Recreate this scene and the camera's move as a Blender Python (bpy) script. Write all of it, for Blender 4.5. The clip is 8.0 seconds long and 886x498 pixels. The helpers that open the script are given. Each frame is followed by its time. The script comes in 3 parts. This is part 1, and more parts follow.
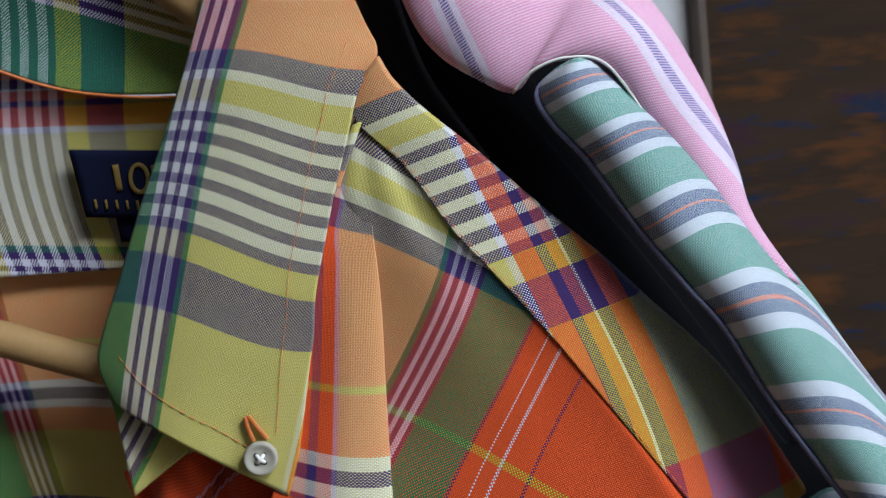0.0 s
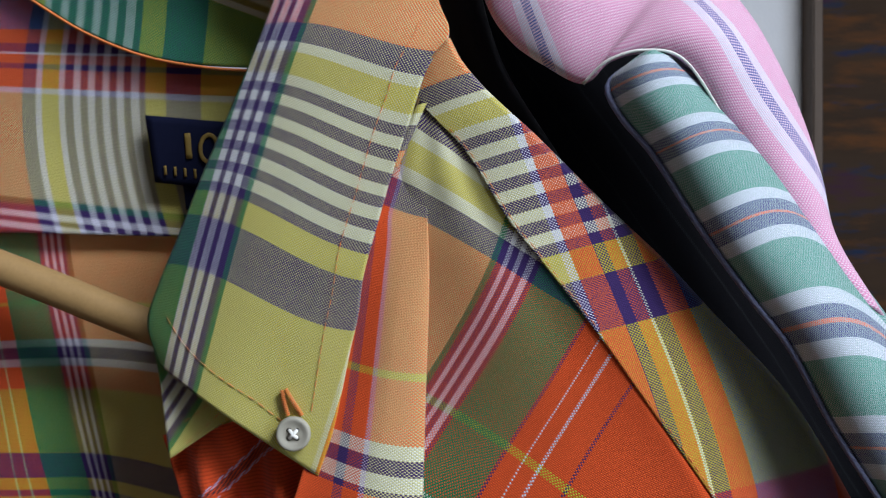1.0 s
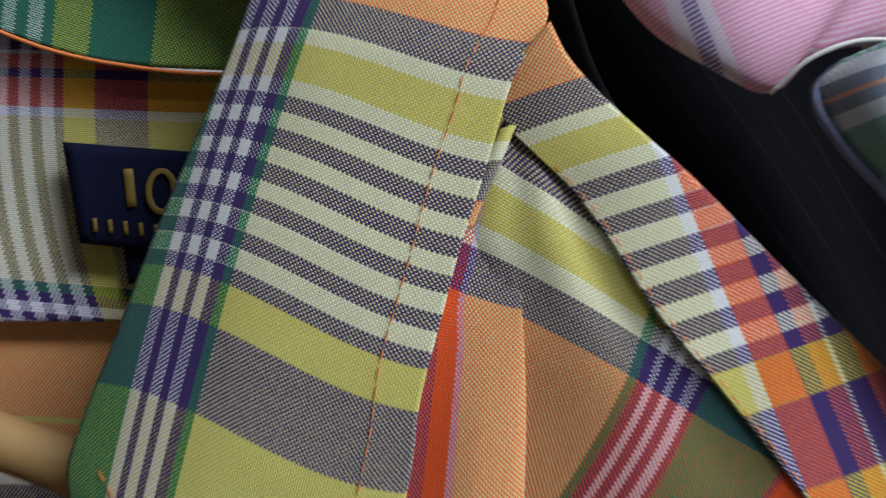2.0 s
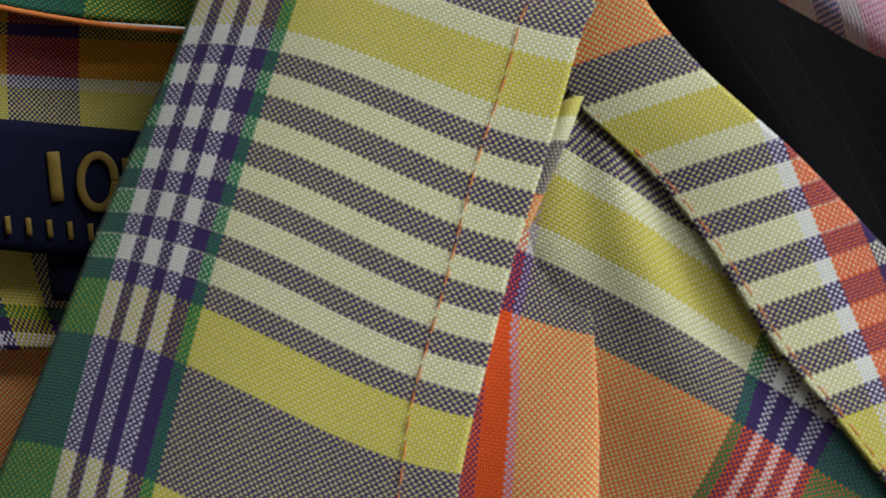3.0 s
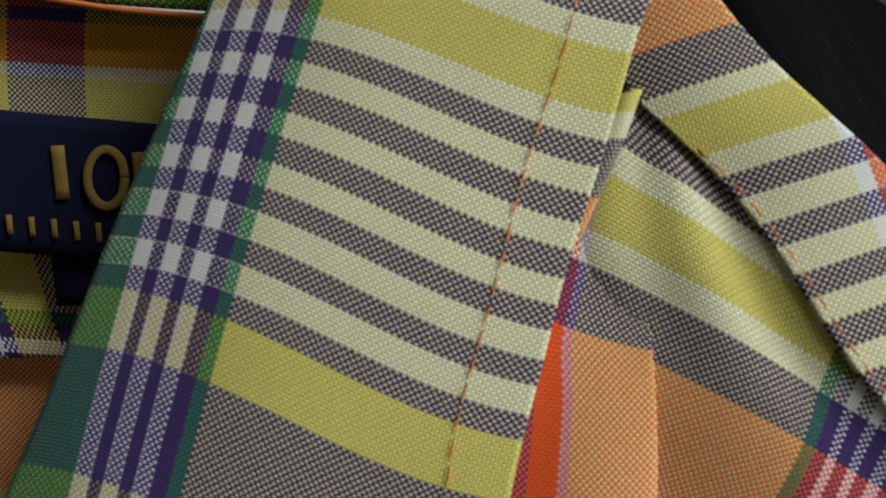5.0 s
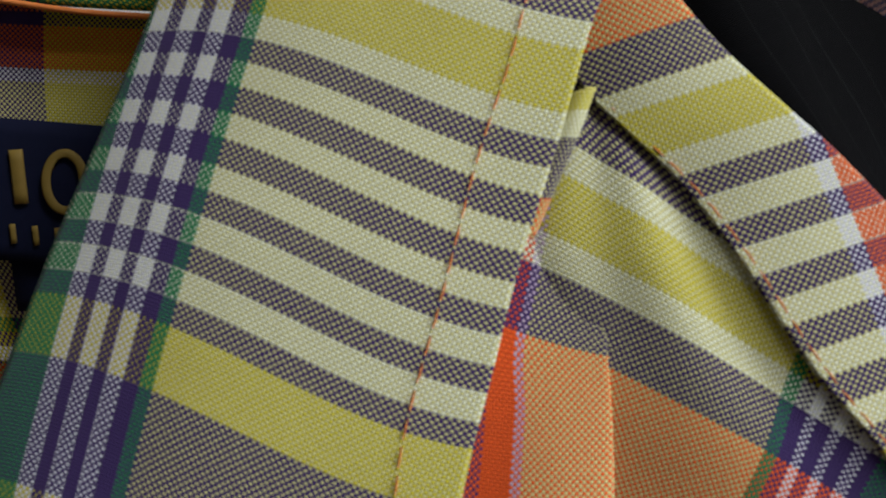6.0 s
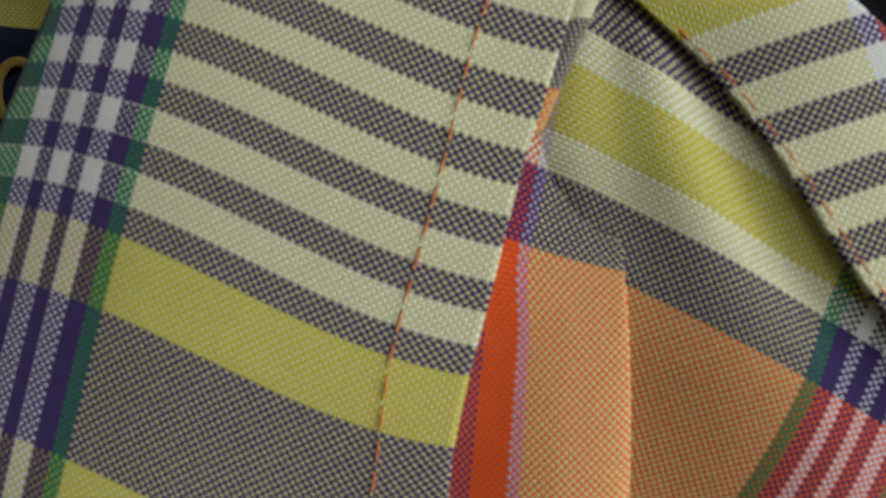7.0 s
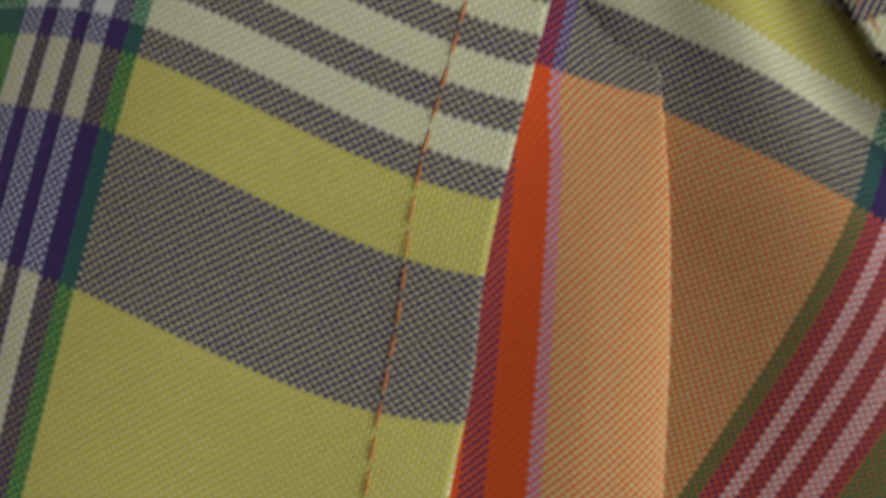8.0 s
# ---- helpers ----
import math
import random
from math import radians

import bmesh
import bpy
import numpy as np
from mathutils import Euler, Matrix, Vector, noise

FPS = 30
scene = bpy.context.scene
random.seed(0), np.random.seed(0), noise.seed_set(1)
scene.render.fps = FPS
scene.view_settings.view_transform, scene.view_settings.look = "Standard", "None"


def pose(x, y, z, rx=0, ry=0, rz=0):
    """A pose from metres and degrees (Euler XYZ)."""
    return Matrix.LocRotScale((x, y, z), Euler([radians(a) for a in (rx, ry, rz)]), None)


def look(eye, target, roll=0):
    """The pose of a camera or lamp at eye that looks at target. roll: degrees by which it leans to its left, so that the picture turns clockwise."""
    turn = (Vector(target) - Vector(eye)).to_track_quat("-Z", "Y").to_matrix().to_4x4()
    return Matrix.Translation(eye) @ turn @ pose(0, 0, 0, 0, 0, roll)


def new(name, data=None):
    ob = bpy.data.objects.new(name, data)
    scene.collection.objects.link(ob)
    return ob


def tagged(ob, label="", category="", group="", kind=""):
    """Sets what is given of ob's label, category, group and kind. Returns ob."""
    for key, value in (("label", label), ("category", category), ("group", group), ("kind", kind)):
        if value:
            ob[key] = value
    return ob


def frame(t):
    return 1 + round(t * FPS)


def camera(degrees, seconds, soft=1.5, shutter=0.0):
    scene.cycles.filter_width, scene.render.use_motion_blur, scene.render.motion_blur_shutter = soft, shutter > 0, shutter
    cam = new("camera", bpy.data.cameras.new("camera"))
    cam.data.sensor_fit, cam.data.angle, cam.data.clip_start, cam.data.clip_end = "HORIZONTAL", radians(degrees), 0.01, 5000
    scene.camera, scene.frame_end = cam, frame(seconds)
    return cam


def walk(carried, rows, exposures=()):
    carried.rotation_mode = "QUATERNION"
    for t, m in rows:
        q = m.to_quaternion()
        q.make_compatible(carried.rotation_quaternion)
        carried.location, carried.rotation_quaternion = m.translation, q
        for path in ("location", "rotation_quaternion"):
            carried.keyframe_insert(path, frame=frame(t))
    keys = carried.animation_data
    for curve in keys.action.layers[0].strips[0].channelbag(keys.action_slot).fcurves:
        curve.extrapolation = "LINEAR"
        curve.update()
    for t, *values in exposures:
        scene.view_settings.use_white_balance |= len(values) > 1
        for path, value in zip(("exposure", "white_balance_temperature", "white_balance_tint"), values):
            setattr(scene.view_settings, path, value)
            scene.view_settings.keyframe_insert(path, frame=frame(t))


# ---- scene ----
cam = camera(55.67, 8.0, soft=1.1, shutter=0.5)
cam.data.dof.use_dof, cam.data.dof.focus_distance, cam.data.dof.aperture_fstop = True, 0.188, 54
ROWS = [
    (0.0, -0.00894, -0.00503, 1.46041, -6.298, -2.245, 5.071),
    (0.5, 0.00140, 0.00393, 1.45042, -2.167, -0.324, 0.714),
    (1.0, 0.00000, -0.00005, 1.45000, 0.005, -0.001, -0.001),
    (1.5, -0.01018, 0.02642, 1.45708, 0.121, 1.273, 0.204),
    (1.7, -0.01574, 0.04800, 1.46339, -0.951, 0.456, 0.522),
    (2.8, -0.03387, 0.10834, 1.46715, -8.473, 0.362, 0.838),
    (3.0, -0.03546, 0.10813, 1.46701, -8.921, 0.307, 0.961),
    (3.5, -0.03657, 0.10843, 1.46683, -9.151, 0.618, 0.899),
    (4.0, -0.03883, 0.11084, 1.46779, -9.164, 0.924, 0.811),
    (4.2, -0.04050, 0.11173, 1.46909, -9.699, 0.398, 0.685),
    (5.5, -0.03708, 0.11873, 1.46946, -8.916, -0.772, 1.031),
    (6.0, -0.03261, 0.11814, 1.46951, -8.395, -0.604, 1.156),
    (6.5, -0.03117, 0.13025, 1.46764, -8.827, -1.451, 1.174),
    (7.0, -0.02984, 0.12875, 1.46286, -7.902, -2.438, 1.300),
    (7.5, -0.02910, 0.12900, 1.45707, -7.843, -2.310, 1.100),
    (8.0, -0.03180, 0.13230, 1.44390, -7.550, 0.750, 1.350),
]
walk(cam, [(t, pose(x, y, z, 90 + pitch, roll, yaw)) for t, x, y, z, yaw, pitch, roll in ROWS],
     exposures=[(0.0, 0.20, 5650, 8), (1.7, 0.22, 5650, 8), (2.8, 0.18, 6500, 3), (5.5, 0.15, 6500, 3), (7.0, 0.06, 6500, 3), (8.0, -0.12, 6500, 3)])

# ---- light: a room with two added, unseen lamps beside and above the clothes rail ----
world = bpy.data.worlds.new("world")
scene.world = world
world.use_nodes = True
sky = world.node_tree.nodes.new("ShaderNodeTexSky")
sky.sky_type, sky.sun_disc = "NISHITA", False
sky.sun_elevation, sky.sun_rotation = radians(40), radians(120)
world.node_tree.links.new(sky.outputs[0], world.node_tree.nodes["Background"].inputs[0])
world.node_tree.nodes["Background"].inputs[1].default_value = 0.12


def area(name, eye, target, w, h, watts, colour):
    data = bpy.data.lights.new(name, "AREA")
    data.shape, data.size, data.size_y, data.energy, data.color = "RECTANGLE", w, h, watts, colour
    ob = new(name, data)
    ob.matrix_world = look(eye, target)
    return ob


# added light from the right, standing in for an assumed window out of view
area("added_side_light", (1.94, -1.0, 1.80), (0, 0.2, 1.45), 1.2, 1.4, 16, (0.86, 0.93, 1.0))
# added fill from high on the right, without a known fitting
area("added_top_light", (1.0, -0.80, 2.62), (1.0, -0.80, 0), 0.9, 0.5, 46, (1.0, 0.97, 0.93))

# ---- materials ----
PURPLE, WHITE, YELLOW = (0.044, 0.021, 0.126), (0.68, 0.69, 0.82), (0.56, 0.49, 0.03)
CREAM, IVORY = (0.60, 0.575, 0.27), (0.74, 0.76, 0.65)
GREEN, RED, BLUE = (0.022, 0.195, 0.080), (0.66, 0.075, 0.014), (0.06, 0.17, 0.44)
ORANGE, BRICK = (0.78, 0.105, 0.014), (0.70, 0.13, 0.035)
LILAC = (0.50, 0.40, 0.58)
YARN = 0.385  # mm


class Nodes:
    """A small wrapper for building node trees."""

    def __init__(self, name):
        self.mat = bpy.data.materials.new(name)
        self.mat.use_nodes = True
        self.tree = self.mat.node_tree
        self.bsdf = self.tree.nodes["Principled BSDF"]

    def put(self, socket, value):
        if isinstance(value, bpy.types.NodeSocket):
            self.tree.links.new(value, socket)
        elif isinstance(value, tuple) and len(value) == 3 and socket.type == "RGBA":
            socket.default_value = (*value, 1)
        else:
            socket.default_value = value

    def math(self, op, a, b=0.0, c=0.0):
        n = self.tree.nodes.new("ShaderNodeMath")
        n.operation = op
        for i, v in enumerate((a, b, c)):
            self.put(n.inputs[i], v)
        return n.outputs[0]

    def mix(self, fac, a, b, mode="MIX"):
        n = self.tree.nodes.new("ShaderNodeMix")
        n.data_type, n.blend_type = "RGBA", mode
        self.put(n.inputs[0], fac), self.put(n.inputs[6], a), self.put(n.inputs[7], b)
        return n.outputs[2]

    def noise(self, scale, vector=None, detail=3.0, rough=0.55):
        n = self.tree.nodes.new("ShaderNodeTexNoise")
        n.inputs["Scale"].default_value, n.inputs["Detail"].default_value = scale, detail
        n.inputs["Roughness"].default_value = rough
        if vector is not None:
            self.tree.links.new(vector, n.inputs["Vector"])
        return n.outputs[0]

    def coords(self, kind="Object"):
        return self.tree.nodes.new("ShaderNodeTexCoord").outputs[kind]

    def bump(self, height, strength, distance):
        n = self.tree.nodes.new("ShaderNodeBump")
        n.inputs["Strength"].default_value, n.inputs["Distance"].default_value = strength, distance
        self.put(n.inputs["Height"], height)
        self.put(self.bsdf.inputs["Normal"], n.outputs[0])

    def finish(self, colour, rough, **more):
        self.put(self.bsdf.inputs["Base Color"], colour)
        self.put(self.bsdf.inputs["Roughness"], rough)
        for key, value in more.items():
            self.put(self.bsdf.inputs[key.replace("_", " ")], value)
        return self.mat


def stripes(first, *bands):
    """Thread colours in order: the first colour, then (start in mm, colour)."""
    return first, bands


def group(start, width, count, a, b):
    """Alternating stripes a, b, a, ... beginning at start."""
    return tuple((start + i * width, b if i % 2 else a) for i in range(count))


def woven(name, across, along, yarn=YARN, relief=0.00012, fuzz=0.15, sheen=0.12, dense=(), heavy=(), cover=0.88):
    """Plain weave: warp threads coloured by the place across, weft threads by the place along."""
    k = Nodes(name)
    sep = k.tree.nodes.new("ShaderNodeSeparateXYZ")
    k.tree.links.new(k.coords("UV"), sep.inputs[0])
    u, v = sep.outputs[0], sep.outputs[1]
    iu = k.math("FLOOR", k.math("DIVIDE", u, yarn))
    iv = k.math("FLOOR", k.math("DIVIDE", v, yarn))

    def threads(index, seq):
        place = k.math("MULTIPLY", k.math("ADD", index, 0.5), yarn)
        colour = seq[0]
        for start, c in seq[1]:
            colour = k.mix(k.math("GREATER_THAN", place, start), colour, c)
        return colour

    over = k.math("FLOORED_MODULO", k.math("ADD", iu, iv), 2.0)
    over = k.math("GREATER_THAN", over, 0.5)
    fu = k.math("SINE", k.math("MULTIPLY", k.math("FRACT", k.math("DIVIDE", u, yarn)), math.pi))
    fv = k.math("SINE", k.math("MULTIPLY", k.math("FRACT", k.math("DIVIDE", v, yarn)), math.pi))
    # some stripes are woven from thicker thread, which hides more of the threads that cross it
    for low, high_end in dense:
        inside = k.math("MULTIPLY", k.math("GREATER_THAN", u, low), k.math("LESS_THAN", u, high_end))
        over = k.math("MAXIMUM", over, k.math("MULTIPLY", inside, k.math("LESS_THAN", fu, cover)))
    for low, high_end in heavy:
        inside = k.math("MULTIPLY", k.math("GREATER_THAN", v, low), k.math("LESS_THAN", v, high_end))
        over = k.math("MINIMUM", over, k.math("SUBTRACT", 1.0, k.math("MULTIPLY", inside, k.math("LESS_THAN", fv, 0.6))))
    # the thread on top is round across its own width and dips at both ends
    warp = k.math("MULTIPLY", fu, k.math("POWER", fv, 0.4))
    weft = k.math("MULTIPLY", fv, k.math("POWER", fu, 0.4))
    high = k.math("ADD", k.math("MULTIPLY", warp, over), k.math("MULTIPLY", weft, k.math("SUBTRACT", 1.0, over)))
    colour = k.mix(over, threads(iv, along), threads(iu, across))
    # dye unevenness thread by thread, and a slow fade over the cloth
    vec = k.tree.nodes.new("ShaderNodeCombineXYZ")
    k.put(vec.inputs[0], k.math("MULTIPLY", iu, 0.37)), k.put(vec.inputs[1], k.math("MULTIPLY", iv, 0.37))
    grain = k.noise(1.0, vec.outputs[0], 2.0)
    slow = k.noise(38.0, k.coords("Object"), 3.0)
    shade = k.math("ADD", 1.0 - fuzz, k.math("MULTIPLY", k.math("ADD", grain, slow), fuzz))
    # shade between the threads is put into the colour: darker where the weave dips
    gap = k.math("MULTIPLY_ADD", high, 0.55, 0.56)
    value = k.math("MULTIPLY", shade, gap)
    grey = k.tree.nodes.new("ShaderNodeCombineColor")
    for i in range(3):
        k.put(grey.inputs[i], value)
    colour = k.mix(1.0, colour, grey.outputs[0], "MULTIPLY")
    k.bump(high, 0.5, relief)
    return k.finish(colour, 0.88, Sheen_Weight=sheen, Specular_IOR_Level=0.2 if sheen else 0.03)


def plain(name, colour, rough, scale=60.0, amount=0.2, relief=0.0, **more):
    """One colour with uneven tone at two scales and a fine relief."""
    k = Nodes(name)
    at = k.coords("Object")
    tone = k.math("ADD", k.noise(scale, at, 4.0), k.noise(scale * 9, at, 2.0))
    dark = tuple(c * (1 - amount) for c in colour)
    light = tuple(min(1, c * (1 + amount)) for c in colour)
    if relief:
        k.bump(k.noise(scale * 9, at, 4.0), 0.5, relief)
    return k.finish(k.mix(k.math("MULTIPLY", tone, 0.5), dark, light), rough, **more)


RIBS = group(-31.35, 2.85, 11, PURPLE, IVORY)
CHECK = tuple(x for i in range(3) for x in ((-12.2 + 3.5 * i, WHITE), (-10.5 + 3.5 * i, PURPLE)))
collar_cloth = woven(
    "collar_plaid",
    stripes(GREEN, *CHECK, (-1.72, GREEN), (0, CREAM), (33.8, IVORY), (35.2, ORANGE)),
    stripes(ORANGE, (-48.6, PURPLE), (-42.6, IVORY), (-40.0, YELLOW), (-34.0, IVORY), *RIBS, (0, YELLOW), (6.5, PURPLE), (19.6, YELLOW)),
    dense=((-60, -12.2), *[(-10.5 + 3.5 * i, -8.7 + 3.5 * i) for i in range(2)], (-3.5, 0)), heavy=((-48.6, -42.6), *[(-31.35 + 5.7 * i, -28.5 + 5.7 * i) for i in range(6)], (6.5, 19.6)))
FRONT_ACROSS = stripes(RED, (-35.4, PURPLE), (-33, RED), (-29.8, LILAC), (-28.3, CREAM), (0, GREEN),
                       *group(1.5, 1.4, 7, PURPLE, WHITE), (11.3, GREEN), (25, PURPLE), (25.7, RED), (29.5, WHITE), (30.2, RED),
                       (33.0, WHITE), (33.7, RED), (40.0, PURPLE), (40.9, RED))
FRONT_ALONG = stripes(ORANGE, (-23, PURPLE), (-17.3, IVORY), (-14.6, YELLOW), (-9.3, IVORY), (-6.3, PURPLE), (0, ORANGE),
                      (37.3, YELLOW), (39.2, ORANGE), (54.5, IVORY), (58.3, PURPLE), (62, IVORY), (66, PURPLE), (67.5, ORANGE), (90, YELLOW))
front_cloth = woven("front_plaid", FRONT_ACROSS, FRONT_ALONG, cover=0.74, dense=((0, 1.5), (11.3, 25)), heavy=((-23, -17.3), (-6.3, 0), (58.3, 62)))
SHOULDER = ((0, WHITE), (2.0, BRICK), (7.5, PURPLE), (10, BRICK), (13, IVORY), (13.8, PURPLE), (17.5, BRICK), (23, BLUE), (46, RED))
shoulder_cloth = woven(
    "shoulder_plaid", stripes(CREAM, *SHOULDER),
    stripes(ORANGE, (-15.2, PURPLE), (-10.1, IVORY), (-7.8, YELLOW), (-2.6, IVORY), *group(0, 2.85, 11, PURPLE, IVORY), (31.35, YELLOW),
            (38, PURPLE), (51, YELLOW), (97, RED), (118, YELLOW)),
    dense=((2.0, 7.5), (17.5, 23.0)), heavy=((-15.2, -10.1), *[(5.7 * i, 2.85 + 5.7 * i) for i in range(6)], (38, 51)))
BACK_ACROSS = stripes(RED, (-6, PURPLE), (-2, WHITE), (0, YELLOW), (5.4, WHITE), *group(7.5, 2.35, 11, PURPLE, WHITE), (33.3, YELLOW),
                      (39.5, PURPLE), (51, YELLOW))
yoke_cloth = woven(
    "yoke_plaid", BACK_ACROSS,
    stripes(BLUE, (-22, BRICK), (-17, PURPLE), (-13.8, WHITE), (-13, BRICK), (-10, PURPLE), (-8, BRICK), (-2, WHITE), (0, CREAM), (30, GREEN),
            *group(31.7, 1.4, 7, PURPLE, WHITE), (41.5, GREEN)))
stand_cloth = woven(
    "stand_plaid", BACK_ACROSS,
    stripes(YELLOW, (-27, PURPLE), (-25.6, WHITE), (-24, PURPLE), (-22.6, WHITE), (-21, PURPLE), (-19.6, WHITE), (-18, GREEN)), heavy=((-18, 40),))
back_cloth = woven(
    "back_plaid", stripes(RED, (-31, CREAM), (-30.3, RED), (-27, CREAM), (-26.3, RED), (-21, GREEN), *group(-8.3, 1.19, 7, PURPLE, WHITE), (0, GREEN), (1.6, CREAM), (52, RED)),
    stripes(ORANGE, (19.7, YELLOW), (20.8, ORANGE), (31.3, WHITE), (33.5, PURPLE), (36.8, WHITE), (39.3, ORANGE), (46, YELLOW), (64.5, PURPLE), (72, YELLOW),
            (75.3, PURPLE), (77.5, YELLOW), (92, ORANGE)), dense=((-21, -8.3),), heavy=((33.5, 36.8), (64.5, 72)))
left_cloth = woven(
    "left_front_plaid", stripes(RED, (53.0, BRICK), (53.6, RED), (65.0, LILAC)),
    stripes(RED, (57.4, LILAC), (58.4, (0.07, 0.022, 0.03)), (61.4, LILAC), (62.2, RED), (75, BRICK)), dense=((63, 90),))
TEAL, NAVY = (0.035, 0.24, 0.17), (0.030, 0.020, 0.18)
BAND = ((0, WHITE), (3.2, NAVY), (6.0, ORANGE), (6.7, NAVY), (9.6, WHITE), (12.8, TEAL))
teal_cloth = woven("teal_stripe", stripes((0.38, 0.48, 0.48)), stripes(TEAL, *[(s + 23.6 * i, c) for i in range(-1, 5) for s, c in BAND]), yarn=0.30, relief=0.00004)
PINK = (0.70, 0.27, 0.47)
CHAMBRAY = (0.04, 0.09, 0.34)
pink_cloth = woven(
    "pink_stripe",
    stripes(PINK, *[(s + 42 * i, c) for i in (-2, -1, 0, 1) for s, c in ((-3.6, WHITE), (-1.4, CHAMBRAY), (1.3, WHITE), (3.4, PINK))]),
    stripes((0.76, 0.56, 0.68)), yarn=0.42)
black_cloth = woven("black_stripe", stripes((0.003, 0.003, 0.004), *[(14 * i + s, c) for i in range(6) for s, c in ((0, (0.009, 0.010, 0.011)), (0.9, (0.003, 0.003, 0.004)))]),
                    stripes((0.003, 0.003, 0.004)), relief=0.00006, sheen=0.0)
thread_orange = plain("orange_thread", (0.64, 0.19, 0.045), 0.8, 900, 0.25)
thread_gold = plain("gold_thread", (0.19, 0.125, 0.02), 0.7, 900, 0.25)
thread_white = plain("white_thread", (0.75, 0.74, 0.70), 0.8, 900, 0.15)
shell = plain("button_shell", (0.36, 0.34, 0.28), 0.55, 300, 0.12, 0.00003, Specular_IOR_Level=0.3)
label_satin = plain("navy_satin", (0.006, 0.008, 0.028), 0.8, 500, 0.3, 0.00005, Specular_IOR_Level=0.1)
button_hole_shade = plain("button_hole_shade", (0.06, 0.05, 0.04), 0.8, 300, 0.2)
black_plastic = plain("black_plastic", (0.006, 0.006, 0.008), 0.55, 200, 0.2, Specular_IOR_Level=0.2)
pale_wood = plain("pale_wood", (0.34, 0.21, 0.08), 0.6, 90, 0.25, 0.0001)
steel = plain("steel", (0.55, 0.55, 0.56), 0.3, 60, 0.1, Metallic=1.0)
binding = plain("navy_binding", (0.13, 0.14, 0.24), 0.85, 1100, 0.8, 0.0001)
taupe_paint = plain("taupe_wall_paint", (0.13, 0.115, 0.10), 0.8, 20, 0.08, 0.0008)
white_paint = plain("white_wall_paint", (0.74, 0.74, 0.76), 0.7, 20, 0.05, 0.0008)
frame_wood = plain("frame_wood", (0.075, 0.045, 0.025), 0.6, 40, 0.3, 0.0003)
floor_wood = plain("floor_boards", (0.09, 0.06, 0.04), 0.5, 12, 0.3, 0.0005)


def painting_material():
    k = Nodes("oil_painting")
    at = k.coords("Object")
    m = k.tree.nodes.new("ShaderNodeMapping")
    m.inputs["Scale"].default_value = (1.6, 1.0, 7.0)
    m.inputs["Rotation"].default_value = (0, 0.12, 0)
    k.tree.links.new(at, m.inputs[0])
    a, b, c = (k.noise(s, m.outputs[0], 5.0, 0.6) for s in (2.1, 3.4, 5.0))
    col = k.mix(k.math("SMOOTH_MIN", a, 1.0, 0.1), (0.012, 0.008, 0.006), (0.06, 0.035, 0.018))
    def blot(field, low, colour, base):
        ramp = k.tree.nodes.new("ShaderNodeMapRange")
        ramp.inputs[1].default_value, ramp.inputs[2].default_value = low, low + 0.12
        k.put(ramp.inputs[0], field)
        return k.mix(ramp.outputs[0], base, colour)
    col = blot(b, 0.53, (0.085, 0.034, 0.010), col)
    col = blot(c, 0.58, (0.012, 0.022, 0.055), col)
    col = blot(a, 0.60, (0.035, 0.010, 0.035), col)
    k.bump(c, 0.4, 0.002)
    return k.finish(col, 0.8, Specular_IOR_Level=0.15)


oil_paint = painting_material()


# ---- building helpers ----
def thing(name, base, label, category, kind="", group=""):
    ob = new(name)
    ob.location = base
    ob.empty_display_size = 0.02
    return tagged(ob, label, category, group, kind)


def link(name, mesh, material, parent=None, label=""):
    mesh.materials.append(material)
    for p in mesh.polygons:
        p.use_smooth = True
    ob = new(name, mesh)
    if parent is not None:
        shift = parent.location if parent.data is None else Vector()
        ob.parent = parent
        ob.matrix_parent_inverse = Matrix.Translation(-shift)
    return tagged(ob, label)


def part(name, bm, material, parent=None, label=""):
    mesh = bpy.data.meshes.new(name)
    bm.to_mesh(mesh)
    bm.free()
    return link(name, mesh, material, parent, label)


def curve(points, n):
    """n points on a smooth line through the given ones, even in length."""
    p = np.array(points, float)
    ext = np.vstack([2 * p[0] - p[1], p, 2 * p[-1] - p[-2]])
    fine = []
    for i in range(1, len(ext) - 2):
        a, b, c, d = ext[i - 1:i + 3]
        for t in np.linspace(0, 1, 24, endpoint=False):
            fine.append(0.5 * (2 * b + (c - a) * t + (2 * a - 5 * b + 4 * c - d) * t * t + (3 * b - a - 3 * c + d) * t ** 3))
    fine = np.array(fine + [p[-1]])
    s = np.concatenate([[0], np.cumsum(np.linalg.norm(np.diff(fine, axis=0), axis=1))])
    return np.stack([np.interp(np.linspace(0, s[-1], n), s, fine[:, k]) for k in range(3)], 1)


def cloth_map(knots, degree=2, ridge=1e-4):
    """A smooth map from a place (x, z) on a panel to its place in the cloth, in mm: knots are (x, z, across, along)."""
    k = np.array(knots, float)
    mid, size = k[:, :2].mean(0), np.abs(k[:, :2] - k[:, :2].mean(0)).max()

    def terms(x, z):
        a, b = (x - mid[0]) / size, (z - mid[1]) / size
        return np.stack([a ** i * b ** j for i in range(degree + 1) for j in range(degree + 1 - i)], -1)

    order = np.array([i + j for i in range(degree + 1) for j in range(degree + 1 - i)])
    A = terms(k[:, 0], k[:, 1])
    R = np.diag(ridge * np.where(order > 1, 10.0 ** (order - 2), 0.0))
    W = np.linalg.solve(A.T @ A + R, A.T @ k[:, 2:])
    return lambda x, z: terms(x, z) @ W


